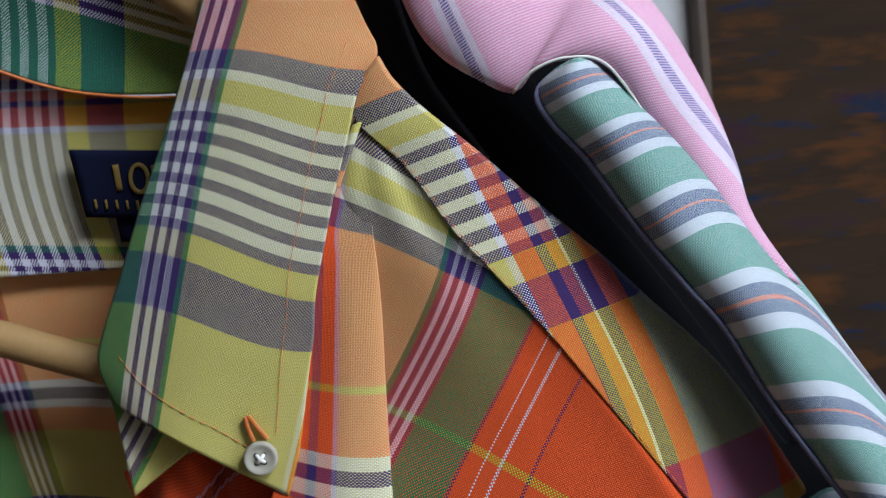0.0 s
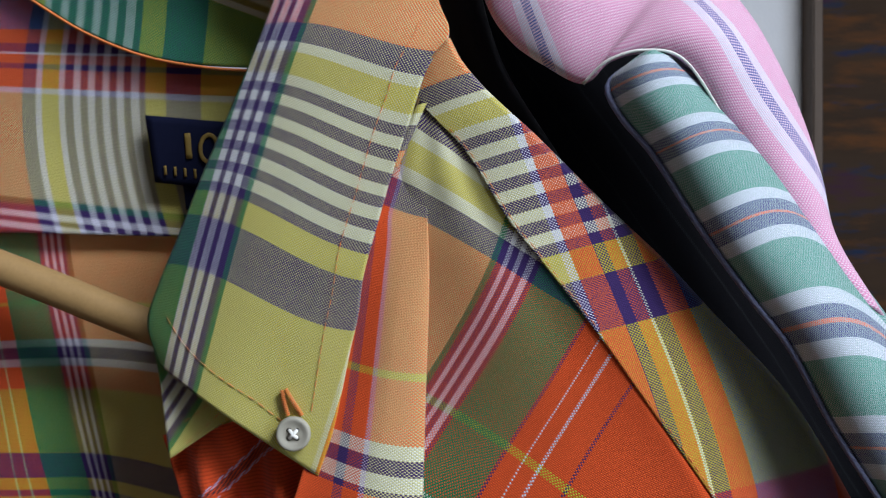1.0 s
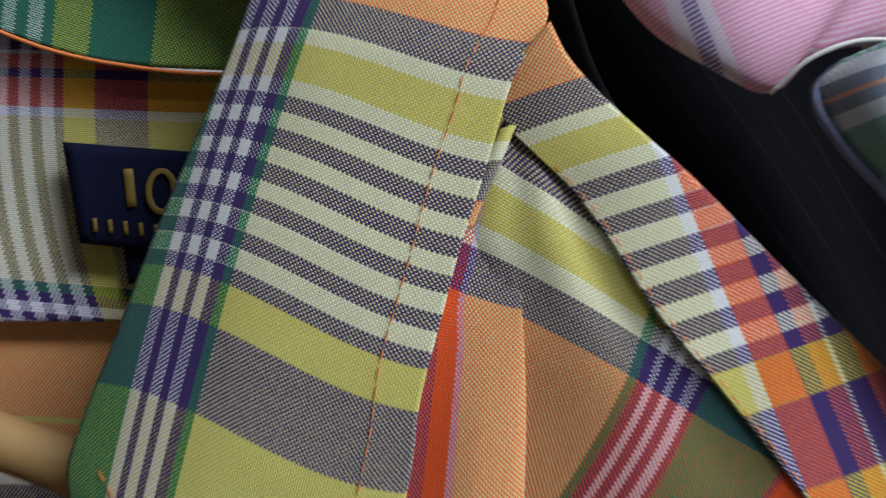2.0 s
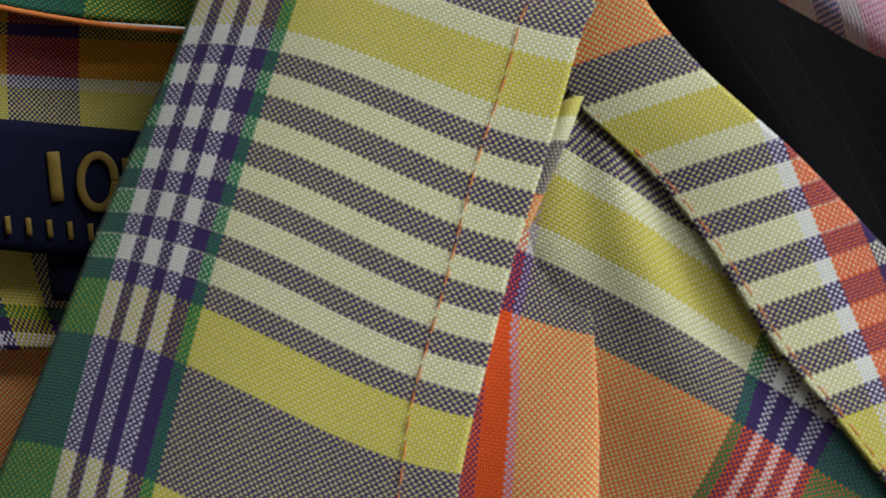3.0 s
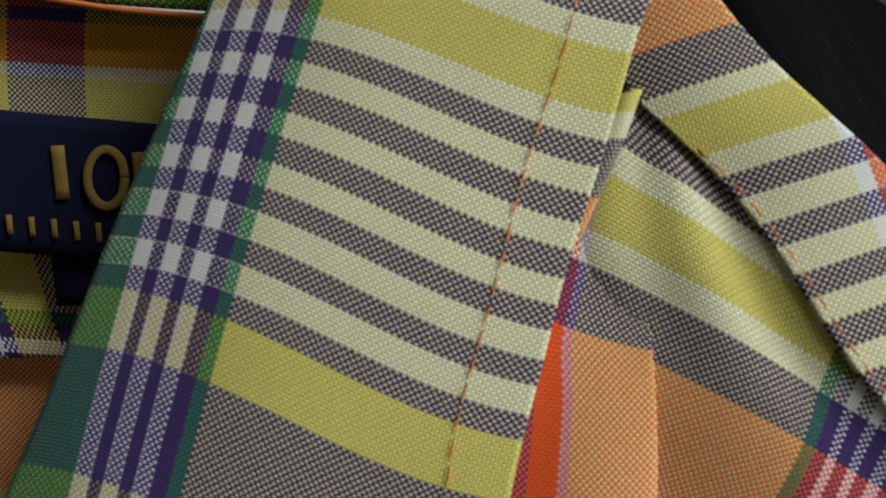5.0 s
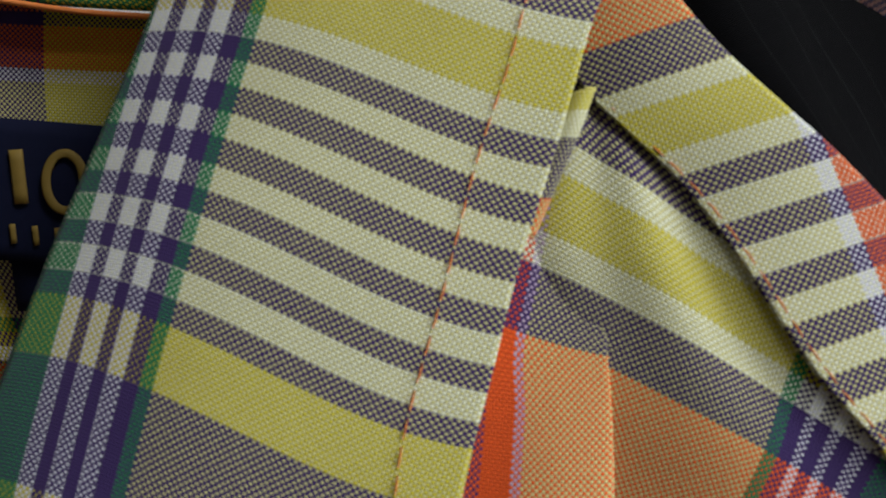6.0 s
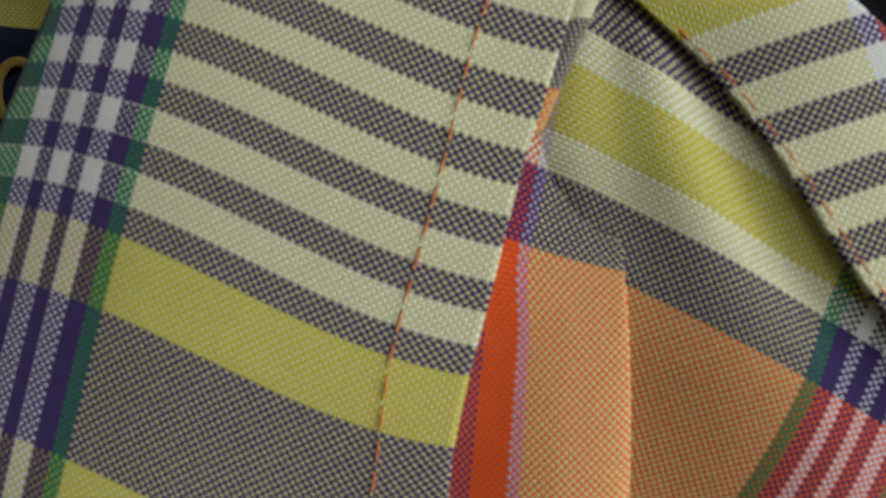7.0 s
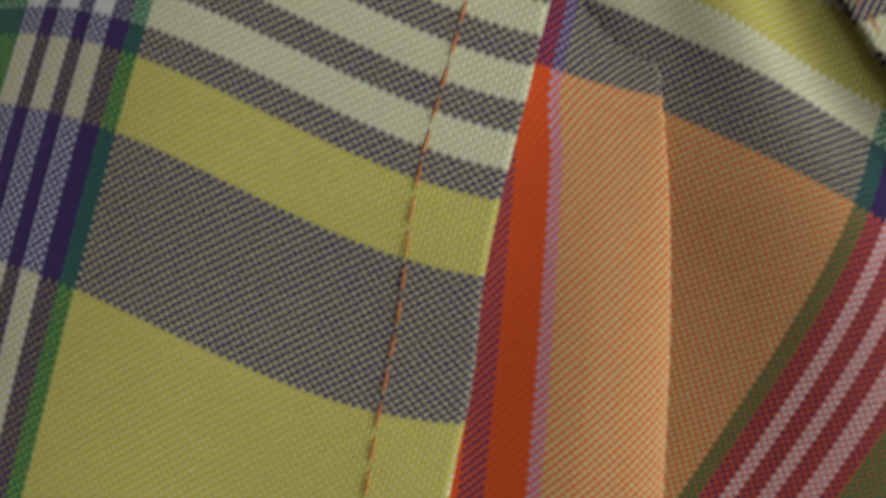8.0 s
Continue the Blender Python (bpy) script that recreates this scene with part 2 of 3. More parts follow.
def panel(name, side_a, side_b, material, where, parent, label="", ns=50, nt=70, shape=None, crease=0.00025, thick=0.0007, size=0.016, depth=None):
    """A cloth panel spanned between two smooth edges; shape(s, t) pushes it away from the viewer, in metres."""
    a, b = curve(side_a, nt), curve(side_b, nt)
    s = np.linspace(0, 1, ns)[None, :, None]
    p = a[:, None] * (1 - s) + b[:, None] * s
    S, T = np.meshgrid(np.linspace(0, 1, ns), np.linspace(0, 1, nt))
    uv = where(p[..., 0], p[..., 2])
    if depth is not None:
        p[..., 1] = depth(p[..., 0], p[..., 2])
    if shape is not None:
        p[..., 1] += shape(S, T)
    for i in range(nt):
        for j in range(ns):
            p[i, j, 1] += crease * noise.noise(Vector((p[i, j, 0] / size, 3.1, p[i, j, 2] / size / 1.7)))
    faces = [(i * ns + j, i * ns + j + 1, (i + 1) * ns + j + 1, (i + 1) * ns + j) for i in range(nt - 1) for j in range(ns - 1)]
    mesh = bpy.data.meshes.new(name)
    mesh.from_pydata(p.reshape(-1, 3).tolist(), [], faces)
    layer = mesh.uv_layers.new(name="cloth")
    loops = np.array(faces).ravel()
    layer.data.foreach_set("uv", uv.reshape(-1, 2)[loops].ravel())
    ob = link(name, mesh, material, parent, label)
    if thick:
        mod = ob.modifiers.new("thickness", "SOLIDIFY")
        mod.thickness, mod.offset = thick, 0.0
    return ob


def surface(ob, degree=5, most=1.0):
    """A smooth depth y over (x, z), fitted to a panel where x is below most."""
    v = np.array([p.co[:] for p in ob.data.vertices])
    v = v[v[:, 0] < most]
    mid, size = v[:, (0, 2)].mean(0), np.ptp(v[:, 0])

    def terms(x, z):
        a, b = (x - mid[0]) / size, (z - mid[1]) / size
        return np.stack([a ** i * b ** j for i in range(degree + 1) for j in range(degree + 1 - i)], -1)

    W = np.linalg.lstsq(terms(v[:, 0], v[:, 2]), v[:, 1], rcond=None)[0]
    return lambda x, z: terms(np.asarray(x, float), np.asarray(z, float)) @ W


def laid(points, ob, proud, n=24):
    """A smooth line through the points, laid on a panel and standing proud of it."""
    v = np.array([p.co[:] for p in ob.data.vertices])
    out = []
    for x, _, z in curve(points, n):
        d = (v[:, 0] - x) ** 2 + (v[:, 2] - z) ** 2
        near = np.argsort(d)[:6]
        w = 1 / (d[near] + 1e-8)
        out.append((x, float((v[near, 1] * w).sum() / w.sum()) - proud, z))
    return out


def ease(x, low, high):
    q = np.clip((np.asarray(x, float) - low) / (high - low), 0, 1)
    return q * q * (3 - 2 * q)


def tube(name, points, radius, material, parent=None, label="", n=40, sides=10, flat=1.0, taper=None):
    """A round bar along a smooth line."""
    c = curve(points, n)
    d = np.gradient(c, axis=0)
    verts, faces = [], []
    for i in range(n):
        t = Vector(d[i]).normalized()
        side = t.cross(Vector((0, 1, 0.01))).normalized()
        up = side.cross(t).normalized()
        r = radius * (taper(i / (n - 1)) if taper else 1)
        for q in range(sides):
            w = 2 * math.pi * q / sides
            verts.append(Vector(c[i]) + side * math.cos(w) * r + up * math.sin(w) * r * flat)
    for i in range(n - 1):
        for q in range(sides):
            faces.append((i * sides + q, i * sides + (q + 1) % sides, (i + 1) * sides + (q + 1) % sides, (i + 1) * sides + q))
    faces += [tuple(range(sides))[::-1], tuple(range((n - 1) * sides, n * sides))]
    mesh = bpy.data.meshes.new(name)
    mesh.from_pydata(verts, [], faces)
    return link(name, mesh, material, parent, label)


def stitches(name, points, material, parent, label="", length=0.0021, gap=0.0007, radius=0.00011, lift=0.00024):
    """A row of small thread dashes along a line, proud of the cloth."""
    total = np.linalg.norm(np.diff(curve(points, 200), axis=0), axis=1).sum()
    count = max(2, int(total / (length + gap)))
    c = curve(points, count * 4 + 1)
    verts, faces = [], []
    for i in range(count):
        seg = c[i * 4:i * 4 + 4]
        t = Vector(seg[3] - seg[0]).normalized()
        side = t.cross(Vector((0, 1, 0))).normalized()
        base = len(verts)
        for j, q in enumerate(seg):
            r = radius * (0.55 if j in (0, 3) else 1.0)
            q = Vector(q) + Vector((0, -lift * (0.4 if j in (0, 3) else 1.0), 0))
            for w in range(6):
                ang = w * math.pi / 3
                verts.append(q + side * math.cos(ang) * r + Vector((0, 1, 0)) * math.sin(ang) * r)
        for j in range(3):
            for w in range(6):
                faces.append((base + j * 6 + w, base + j * 6 + (w + 1) % 6, base + (j + 1) * 6 + (w + 1) % 6, base + (j + 1) * 6 + w))
        faces.append(tuple(base + w for w in range(6)))
        faces.append(tuple(base + 18 + w for w in range(5, -1, -1)))
    mesh = bpy.data.meshes.new(name)
    mesh.from_pydata(verts, [], faces)
    ob = link(name, mesh, material, parent, label)
    ob["kind"] = "stuff"
    return ob


def box(name, lo, hi, material, parent=None, label="", bevel=0.0):
    bm = bmesh.new()
    bmesh.ops.create_cube(bm, size=1)
    lo, hi = Vector(lo), Vector(hi)
    for v in bm.verts:
        v.co = Vector([(lo[i] + hi[i]) / 2 + v.co[i] * (hi[i] - lo[i]) for i in range(3)])
    if bevel:
        bmesh.ops.bevel(bm, geom=bm.edges[:], offset=bevel, segments=2, affect="EDGES")
    ob = part(name, bm, material, parent, label)
    for p in ob.data.polygons:
        p.use_smooth = False
    return ob


# ---- the room ----
def setting(ob, label, category):
    return tagged(ob, label, category, kind="structure")


# the floor is unseen; dark boards keep bounce from below low
setting(box("floor", (-2, -2, -0.05), (2, 1.3, 0), floor_wood), "unseen shop floor of brown boards, dark to cut bounced light", "floor")
setting(box("ceiling", (-2, -2, 2.7), (2, 1.3, 2.75), white_paint), "plain white painted ceiling of the room", "ceiling")
setting(box("wall_back", (-2, 1.3, 0), (2, 1.4, 2.7), white_paint), "white painted wall behind the hanging clothes", "wall")
# two unseen walls, made dark so less light bounces onto the clothes
setting(box("wall_left", (-2.1, -2, 0), (-2, 1.3, 2.7), taupe_paint), "unseen side wall, dark taupe to cut bounced light", "wall")
setting(box("wall_front", (-2, -2.1, 0), (2, -2, 2.7), taupe_paint), "unseen wall facing the rail, dark taupe to cut bounced light", "wall")
# unseen wall; its opening is added behind the side light
wall = thing("wall_right", (2, 0, 0), "unseen white wall with an added opening behind the side light", "wall", "structure")
box("pier", (2, -2, 0), (2.1, -1.65, 2.7), white_paint, wall)
box("pier", (2, -0.35, 0), (2.1, 1.3, 2.7), white_paint, wall)
box("parapet", (2, -1.65, 0), (2.1, -0.35, 1.0), white_paint, wall)
box("lintel", (2, -1.65, 2.5), (2.1, -0.35, 2.7), white_paint, wall)

painting = thing("painting", (1.08, 1.28, 0.75), "dark abstract oil painting in a thin brown wooden frame", "painting")
box("canvas", (0.572, 1.268, 0.767), (1.583, 1.290, 1.933), oil_paint, painting, "dark brown canvas with orange and blue strokes", 0.002)
for lo, hi in (((0.555, 1.258, 0.75), (0.570, 1.299, 1.95)), ((1.585, 1.258, 0.75), (1.600, 1.299, 1.95)),
               ((0.5725, 1.258, 0.75), (1.5825, 1.299, 0.765)), ((0.5725, 1.258, 1.935), (1.5825, 1.299, 1.95))):
    box("frame_bar", lo, hi, frame_wood, painting, "thin brown wooden frame", 0.002)

# ---- the plaid shirt ----
shirt = thing("plaid_shirt", (-0.07, 0.225, 0.78), "madras plaid button-down shirt on a wooden hanger", "shirt")

collar_map = cloth_map([
    (-0.0365, 1.4959, 0, -37.2), (-0.0387, 1.4904, 0, -31.35), (-0.0426, 1.4768, 0, -17.1), (-0.0464, 1.4634, 0, -2.85), (-0.0473, 1.4608, 0, 0), (-0.0490, 1.4548, 0, 6.5), (-0.0492, 1.4548, 0, 6.5), (-0.0535, 1.4424, 0, 19.6), (-0.0580, 1.4269, 0, 36),
    (-0.0395, 1.4585, 8.6, 0), (-0.0333, 1.4553, 15.6, 0), (-0.0246, 1.4505, 25.4, 0), (-0.0180, 1.4484, 32, 0),
    (-0.0265, 1.4891, 12.3, -34), (-0.0144, 1.4834, 26, -34), (-0.0080, 1.4819, 32, -34), (-0.0047, 1.4912, 31.5, -42.6),
    (-0.0412, 1.4371, 13.4, 19.6), (-0.0305, 1.4307, 26, 19.6), (-0.0238, 1.4291, 32.6, 19.6),
    (-0.0502, 1.4905, -12.2, -29.2), (-0.0539, 1.4793, -12.2, -16.2), (-0.0576, 1.4683, -12.2, -3.9), (-0.0596, 1.4589, -12.2, 6.1), (-0.0610, 1.4521, -12.2, 13.1), (-0.0628, 1.4460, -12.2, 19.6),
    (-0.0304, 1.3960, 35.6, 60), (-0.0237, 1.4195, 33.8, 34), (-0.0670, 1.4277, -11.6, 36), (-0.0590, 1.4154, 0, 46),
    (-0.0306, 1.4713, 15, -15.6), (-0.0138, 1.4630, 32, -14.25), (-0.0099, 1.4737, 32, -25.65)], 3, 2e-5)
collar_left = [(-0.0326, 0.2160, 1.5491), (-0.0381, 0.2140, 1.5294), (-0.0436, 0.2130, 1.5104), (-0.0507, 0.2125, 1.4917), (-0.0600, 0.2125, 1.4702), (-0.0667, 0.2125, 1.4530), (-0.0719, 0.2130, 1.4408), (-0.0746, 0.2130, 1.4308), (-0.0708, 0.2115, 1.4209)]
collar_right = [(-0.0134, 0.2120, 1.5473), (-0.0069, 0.2090, 1.5276), (-0.0008, 0.2060, 1.5098), (0.0015, 0.2035, 1.5022), (-0.0022, 0.2015, 1.4956), (-0.0047, 0.2010, 1.4912), (-0.0083, 0.2010, 1.4795), (-0.0109, 0.2010, 1.4720), (-0.0134, 0.2010, 1.4644), (-0.0155, 0.2010, 1.4568), (-0.0179, 0.2010, 1.4484), (-0.0194, 0.2010, 1.4420), (-0.0204, 0.2014, 1.4339), (-0.0223, 0.2018, 1.4257), (-0.0243, 0.2024, 1.4160), (-0.0268, 0.2030, 1.4050), (-0.0302, 0.2036, 1.3950)]


def collar_shape(s, t):
    return -0.0062 * (1 - (1 - s) ** 3) * (1 - s) * 1.0 - 0.0008 * np.sin(np.pi * s) * t


collar = panel("collar", collar_left, collar_right, collar_cloth, collar_map, shirt, "button-down collar point in yellow, cream and purple check", 70, 130, collar_shape, 0.0004, 0.0014)

under_map = cloth_map([(-0.0610, 1.4144, 0, 30), (-0.0683, 1.4009, 0, 44), (-0.0691, 1.4144, -10.5, 30), (-0.0549, 1.4077, 7, 30), (-0.0649, 1.3970, 5, 44), (-0.0706, 1.4073, -6, 44)], 1)
panel("collar_underside", [(-0.0755, 0.2145, 1.4314), (-0.0725, 0.2142, 1.4184), (-0.0709, 0.2138, 1.4069), (-0.0695, 0.2135, 1.3966)], [(-0.0614, 0.2150, 1.4212), (-0.0555, 0.2145, 1.4140), (-0.0532, 0.2140, 1.4086), (-0.0553, 0.2135, 1.4063)], collar_cloth, under_map, shirt, "", 24, 30, None, 0.0001, 0.0012)

fold_map = cloth_map([
    (-0.0108, 1.4599, -28, 0), (-0.0039, 1.4574, -19, 0), (-0.0108, 1.4659, -28, -6.3), (-0.0046, 1.4643, -20.5, -6.3), (-0.0128, 1.4351, -28, 22), (-0.0145, 1.4351, -29.8, 22), (-0.0153, 1.4229, -28, 38.2), (-0.0046, 1.4212, -19, 38.2), (-0.0173, 1.4047, -28, 54.5), (-0.0051, 1.4016, -18.5, 54.5), (-0.0180, 1.4007, -28, 58.3), (-0.0183, 1.3969, -28, 62), (-0.0051, 1.3942, -18.5, 62),
    (-0.0182, 1.4336, -33.3, 22), (-0.0203, 1.4246, -33.3, 37.5), (-0.0225, 1.4085, -33.3, 53), (-0.0235, 1.3891, -33.5, 70), (-0.0043, 1.4394, -19.5, 18)], 2, 1e-3)
front_map = cloth_map([
    (-0.0108, 1.4600, -28, 0), (-0.0115, 1.4659, -28.3, -6.3), (-0.0085, 1.4693, -27.5, -9.3), (-0.0068, 1.4745, -27.5, -14.6), (-0.0062, 1.4778, -27.5, -17.3), (0.0003, 1.4725, -19.5, -14.6), (-0.0003, 1.4761, -20.5, -17.3), (-0.0028, 1.4809, -23.5, -20.5), (-0.0129, 1.4583, -29.8, 0),
        (-0.0016, 1.4631, -17.5, -6.3), (0.0062, 1.4572, -8.5, -6.3), (0.0129, 1.4506, 0, -6.3), (0.0006, 1.4653, -15, -9.3), (0.0072, 1.4601, -7, -9.3), (0.0151, 1.4549, 0, -9.6),
    (-0.0028, 1.4573, -18.5, 0), (0.0022, 1.4537, -12, 0), (0.0114, 1.4451, -0.3, 0), (-0.0022, 1.4742, -19, -14.6), (0.0046, 1.4673, -9, -13.5),
    (-0.0032, 1.4218, 0, 30), (0.0048, 1.4340, 0, 15), (0.0219, 1.4451, 11.3, -5), (0.0025, 1.4112, 11.3, 38), (-0.0039, 1.3994, 11.3, 49), (0.0118, 1.4267, 11.3, 19),
    (0.0328, 1.4306, 25, 6), (0.0208, 1.4139, 25, 27), (0.0149, 1.4023, 25.3, 39), (0.0109, 1.3922, 25, 48), (0.0222, 1.3968, 32, 39.5), (0.0303, 1.3912, 43, 38.2), (0.0455, 1.3812, 56, 38.2), (0.0600, 1.3716, 68, 38.2), (0.0403, 1.4237, 36, 7), (-0.0037, 1.4573, -19, 0), (-0.0037, 1.4637, -19.8, -6.3), (-0.0006, 1.4421, -11, 17)], 3, 5e-4)
front = panel("front_panel", [(-0.0047, 0.2040, 1.4879), (-0.0085, 0.2038, 1.4790), (-0.0115, 0.2038, 1.4694), (-0.0113, 0.2038, 1.4625), (-0.0099, 0.2036, 1.4515), (-0.0085, 0.2040, 1.4391), (-0.0077, 0.2050, 1.4225), (-0.0089, 0.2060, 1.4057), (-0.0110, 0.2060, 1.3891), (-0.0117, 0.2060, 1.3669)],
      [(-0.0017, 0.2029, 1.4849), (0.0067, 0.1998, 1.4756), (0.0126, 0.1970, 1.4662), (0.0180, 0.1955, 1.4571), (0.0252, 0.1943, 1.4483), (0.0382, 0.1943, 1.4314), (0.0506, 0.1950, 1.4144), (0.0657, 0.1967, 1.3930), (0.0784, 0.1990, 1.3693)],
      front_cloth, front_map, shirt, "front of the shirt in orange, olive and red plaid", 70, 110,
      lambda s, t: -0.0022 * np.exp(-((s - 0.45) / 0.3) ** 2) * np.clip(3 * t, 0, 1) + 0.0005 * np.exp(-((s - 0.74) / 0.13) ** 2) * np.sin(np.pi * np.clip(t * 1.9 - 0.1, 0, 1)) + 0.00025 * np.sin(s * 17 + 2.2) * np.sin(np.pi * np.clip(t * 3, 0, 1)) + 0.0026 * ease(s, 0.93, 1.0) + 0.0012 * np.sin(np.pi * s) * t, 0.0003)

front_depth = surface(front, 6, 0.002)
FOLD_LEFT = [(-0.0109, 0, 1.4791), (-0.0149, 0, 1.4667), (-0.0178, 0, 1.4557), (-0.0203, 0, 1.4474), (-0.0256, 0, 1.4279), (-0.0313, 0, 1.4054), (-0.0372, 0, 1.3854), (-0.0416, 0, 1.3653)]
FOLD_RIGHT = [(-0.0037, 0, 1.4777), (-0.0037, 0, 1.4692), (-0.0037, 0, 1.4630), (-0.0037, 0, 1.4556), (-0.0035, 0, 1.4474), (-0.0036, 0, 1.4367), (-0.0042, 0, 1.4206), (-0.0046, 0, 1.4073), (-0.0050, 0, 1.3913), (-0.0052, 0, 1.3699)]


def fold_depth(x, z):
    """The front's own depth, held steady past its inner edge."""
    over = x + 0.0085
    return front_depth(-0.0085 + 0.5 * (over + np.sqrt(over * over + 0.004 ** 2)), z)


def fold_cloth(x, z):
    """The fold grows out of the front, so its cloth joins the front's at the top."""
    w = ease(z, 1.4520, 1.4630)[..., None]
    return w * front_map(x, z) + (1 - w) * fold_map(x, z)


def fold_shape(s, t):
    grown = ease(t, 0.10, 0.50)
    hidden = 0.0012 * (1 - ease(t, 0.06, 0.24))
    round_off = np.sqrt(np.clip(1 - ((s - 0.62) / 0.40) ** 2, 0, 1)) * ease(s, 0.62, 0.63) + (0.35 + 0.65 * ease(s, 0.0, 0.66)) * (1 - ease(s, 0.62, 0.63))
    return hidden - 0.0052 * grown * round_off


panel("placket_fold", FOLD_LEFT, FOLD_RIGHT, front_cloth, fold_cloth, shirt, "soft vertical fold of orange and red plaid", 60, 110, fold_shape, 0.0003, depth=fold_depth)

shoulder_map = cloth_map([
    (-0.0034, 1.4830, -16.5, -10.1), (0.0022, 1.4864, -11, -10.1), (0.0088, 1.4882, -5, -10.1), (-0.0001, 1.4816, -15, -7.8), (0.0107, 1.4852, -3.5, -7.8), (0.0024, 1.4772, -13.5, -2.6), (0.0087, 1.4802, -6.5, -2.6), (0.0149, 1.4810, 0, -2.6), (0.0039, 1.4750, -12.6, 0), (0.0161, 1.4789, 0, 0), (-0.0033, 1.4912, -16, -15.2), (0.0061, 1.4920, -6.5, -15.2),
    (0.0068, 1.4702, -10.8, 5.7), (0.0102, 1.4650, -9.6, 11.4), (0.0134, 1.4599, -8.5, 17.1), (0.0170, 1.4552, -7, 22.8), (0.0203, 1.4504, -5.6, 28.5), (0.0218, 1.4482, -5, 31.35),
    (0.0170, 1.4756, 0, 2.85), (0.0193, 1.4705, 0, 8.55), (0.0210, 1.4657, 0, 14.25), (0.0231, 1.4604, 0, 19.95), (0.0251, 1.4551, 0, 25.65), (0.0284, 1.4626, 6.6, 15),
    (0.0285, 1.4434, 0, 38), (0.0391, 1.4468, 9.4, 38), (0.0512, 1.4491, 20.5, 38), (0.0365, 1.4300, 1.5, 51), (0.0477, 1.4334, 12, 51), (0.0575, 1.4361, 23, 50.5), (0.0633, 1.4369, 28.5, 51),
    (0.0417, 1.4474, 13.4, 37), (0.0575, 1.4151, 13.4, 72), (0.0632, 1.3961, 13.4, 92), (0.0672, 1.4155, 23, 69), (0.0730, 1.3962, 23, 96), (0.0630, 1.3922, 13, 97), (0.0415, 1.4218, 3.5, 60), (0.0456, 1.4151, 5.5, 68), (0.0521, 1.4062, 8, 80), (0.0962, 1.3962, 46, 98), (0.0329, 1.4343, 0, 46.5)], 3, 2e-4)
panel("shoulder_yoke", laid([(-0.0068, 0.2045, 1.4915), (-0.0047, 0.2025, 1.4845), (0.0042, 0.2004, 1.4748), (0.0100, 0.1987, 1.4655), (0.0155, 0.1973, 1.4562), (0.0225, 0.1954, 1.4475), (0.0356, 0.1948, 1.4307), (0.0476, 0.1953, 1.4138), (0.0627, 0.1968, 1.3926), (0.0783, 0.1990, 1.3705)], front, 0.0007),
      [(0.0017, 0.1992, 1.5011), (0.0044, 0.1988, 1.4957), (0.0099, 0.1982, 1.4891), (0.0162, 0.1968, 1.4828), (0.0230, 0.1960, 1.4764), (0.0402, 0.1964, 1.4594), (0.0536, 0.1985, 1.4472), (0.0643, 0.1998, 1.4360), (0.0874, 0.2040, 1.4117), (0.1119, 0.2140, 1.3752)],
      shoulder_cloth, shoulder_map, shirt, "shoulder yoke with check changing from cream ribs to orange and sage", 60, 120,
      lambda s, t: -0.0007 * np.sin(np.pi * s) + 0.0012 * s + 0.0045 * np.clip((s - 0.89) / 0.11, 0, 1) ** 2, 0.0003, 0.0006)

edge_map = cloth_map([(-0.0041, 1.4858, 20, -37), (-0.0065, 1.4851, 14, -37), (-0.0114, 1.4701, 20, -52), (-0.0124, 1.4695, 14, -52)], 1)
panel("collar_band_edge", [(-0.0061, 0.2020, 1.4842), (-0.0082, 0.2018, 1.4796), (-0.0105, 0.2018, 1.4744), (-0.0122, 0.2018, 1.4695)], [(-0.0043, 0.2020, 1.4851), (-0.0061, 0.2014, 1.4808), (-0.0084, 0.2014, 1.4758), (-0.0112, 0.2018, 1.4698)], collar_cloth, edge_map, shirt, "narrow yellow and orange edge of the collar band", 12, 30, lambda s, t: -0.0006 * np.sin(np.pi * s), 0.0001, 0.0010)

left_map = cloth_map([(-0.0595, 1.3858, 62, 60), (-0.0501, 1.3944, 60, 60), (-0.0453, 1.3994, 58, 60), (-0.0664, 1.3975, 60, 45), (-0.0527, 1.4038, 56, 49), (-0.0350, 1.3867, 66, 82)], 1)
panel("left_front", [(-0.0739, 0.2220, 1.4008), (-0.0703, 0.2200, 1.3879), (-0.0641, 0.2190, 1.3749), (-0.0581, 0.2190, 1.3616)], [(-0.0235, 0.2125, 1.4129), (-0.0227, 0.2120, 1.3987), (-0.0234, 0.2120, 1.3844), (-0.0249, 0.2120, 1.3644)],
      left_cloth, left_map, shirt, "red-orange lower front with a wavy brown band below the collar", 60, 40, lambda s, t: 0.0028 * np.sin(s * 15 + t * 5) + 0.0012 * np.sin(s * 31 - t * 3), 0.0012)

yoke_map = cloth_map([
    (-0.1164, 1.4954, 0, 0), (-0.1148, 1.4886, 0, 6), (-0.1132, 1.4723, 0, 22), (-0.0854, 1.4886, 33, 4), (-0.0826, 1.4712, 33, 22), (-0.0865, 1.4924, 33, 0), (-0.0726, 1.4914, 47, 0), (-0.1268, 1.4652, -14, 30), (-0.1126, 1.4644, 0, 30), (-0.0909, 1.4620, 24, 30),
    (-0.1058, 1.4946, 10.5, 0), (-0.1230, 1.5015, -9, -8), (-0.1230, 1.5059, -9.5, -13), (-0.1225, 1.5124, -10, -21.5), (-0.0687, 1.5003, 49.5, -9), (-0.0833, 1.5018, 34, -9), (-0.0993, 1.4644, 14, 28), (-0.1268, 1.4967, -10, 0)], 2, 1e-3)
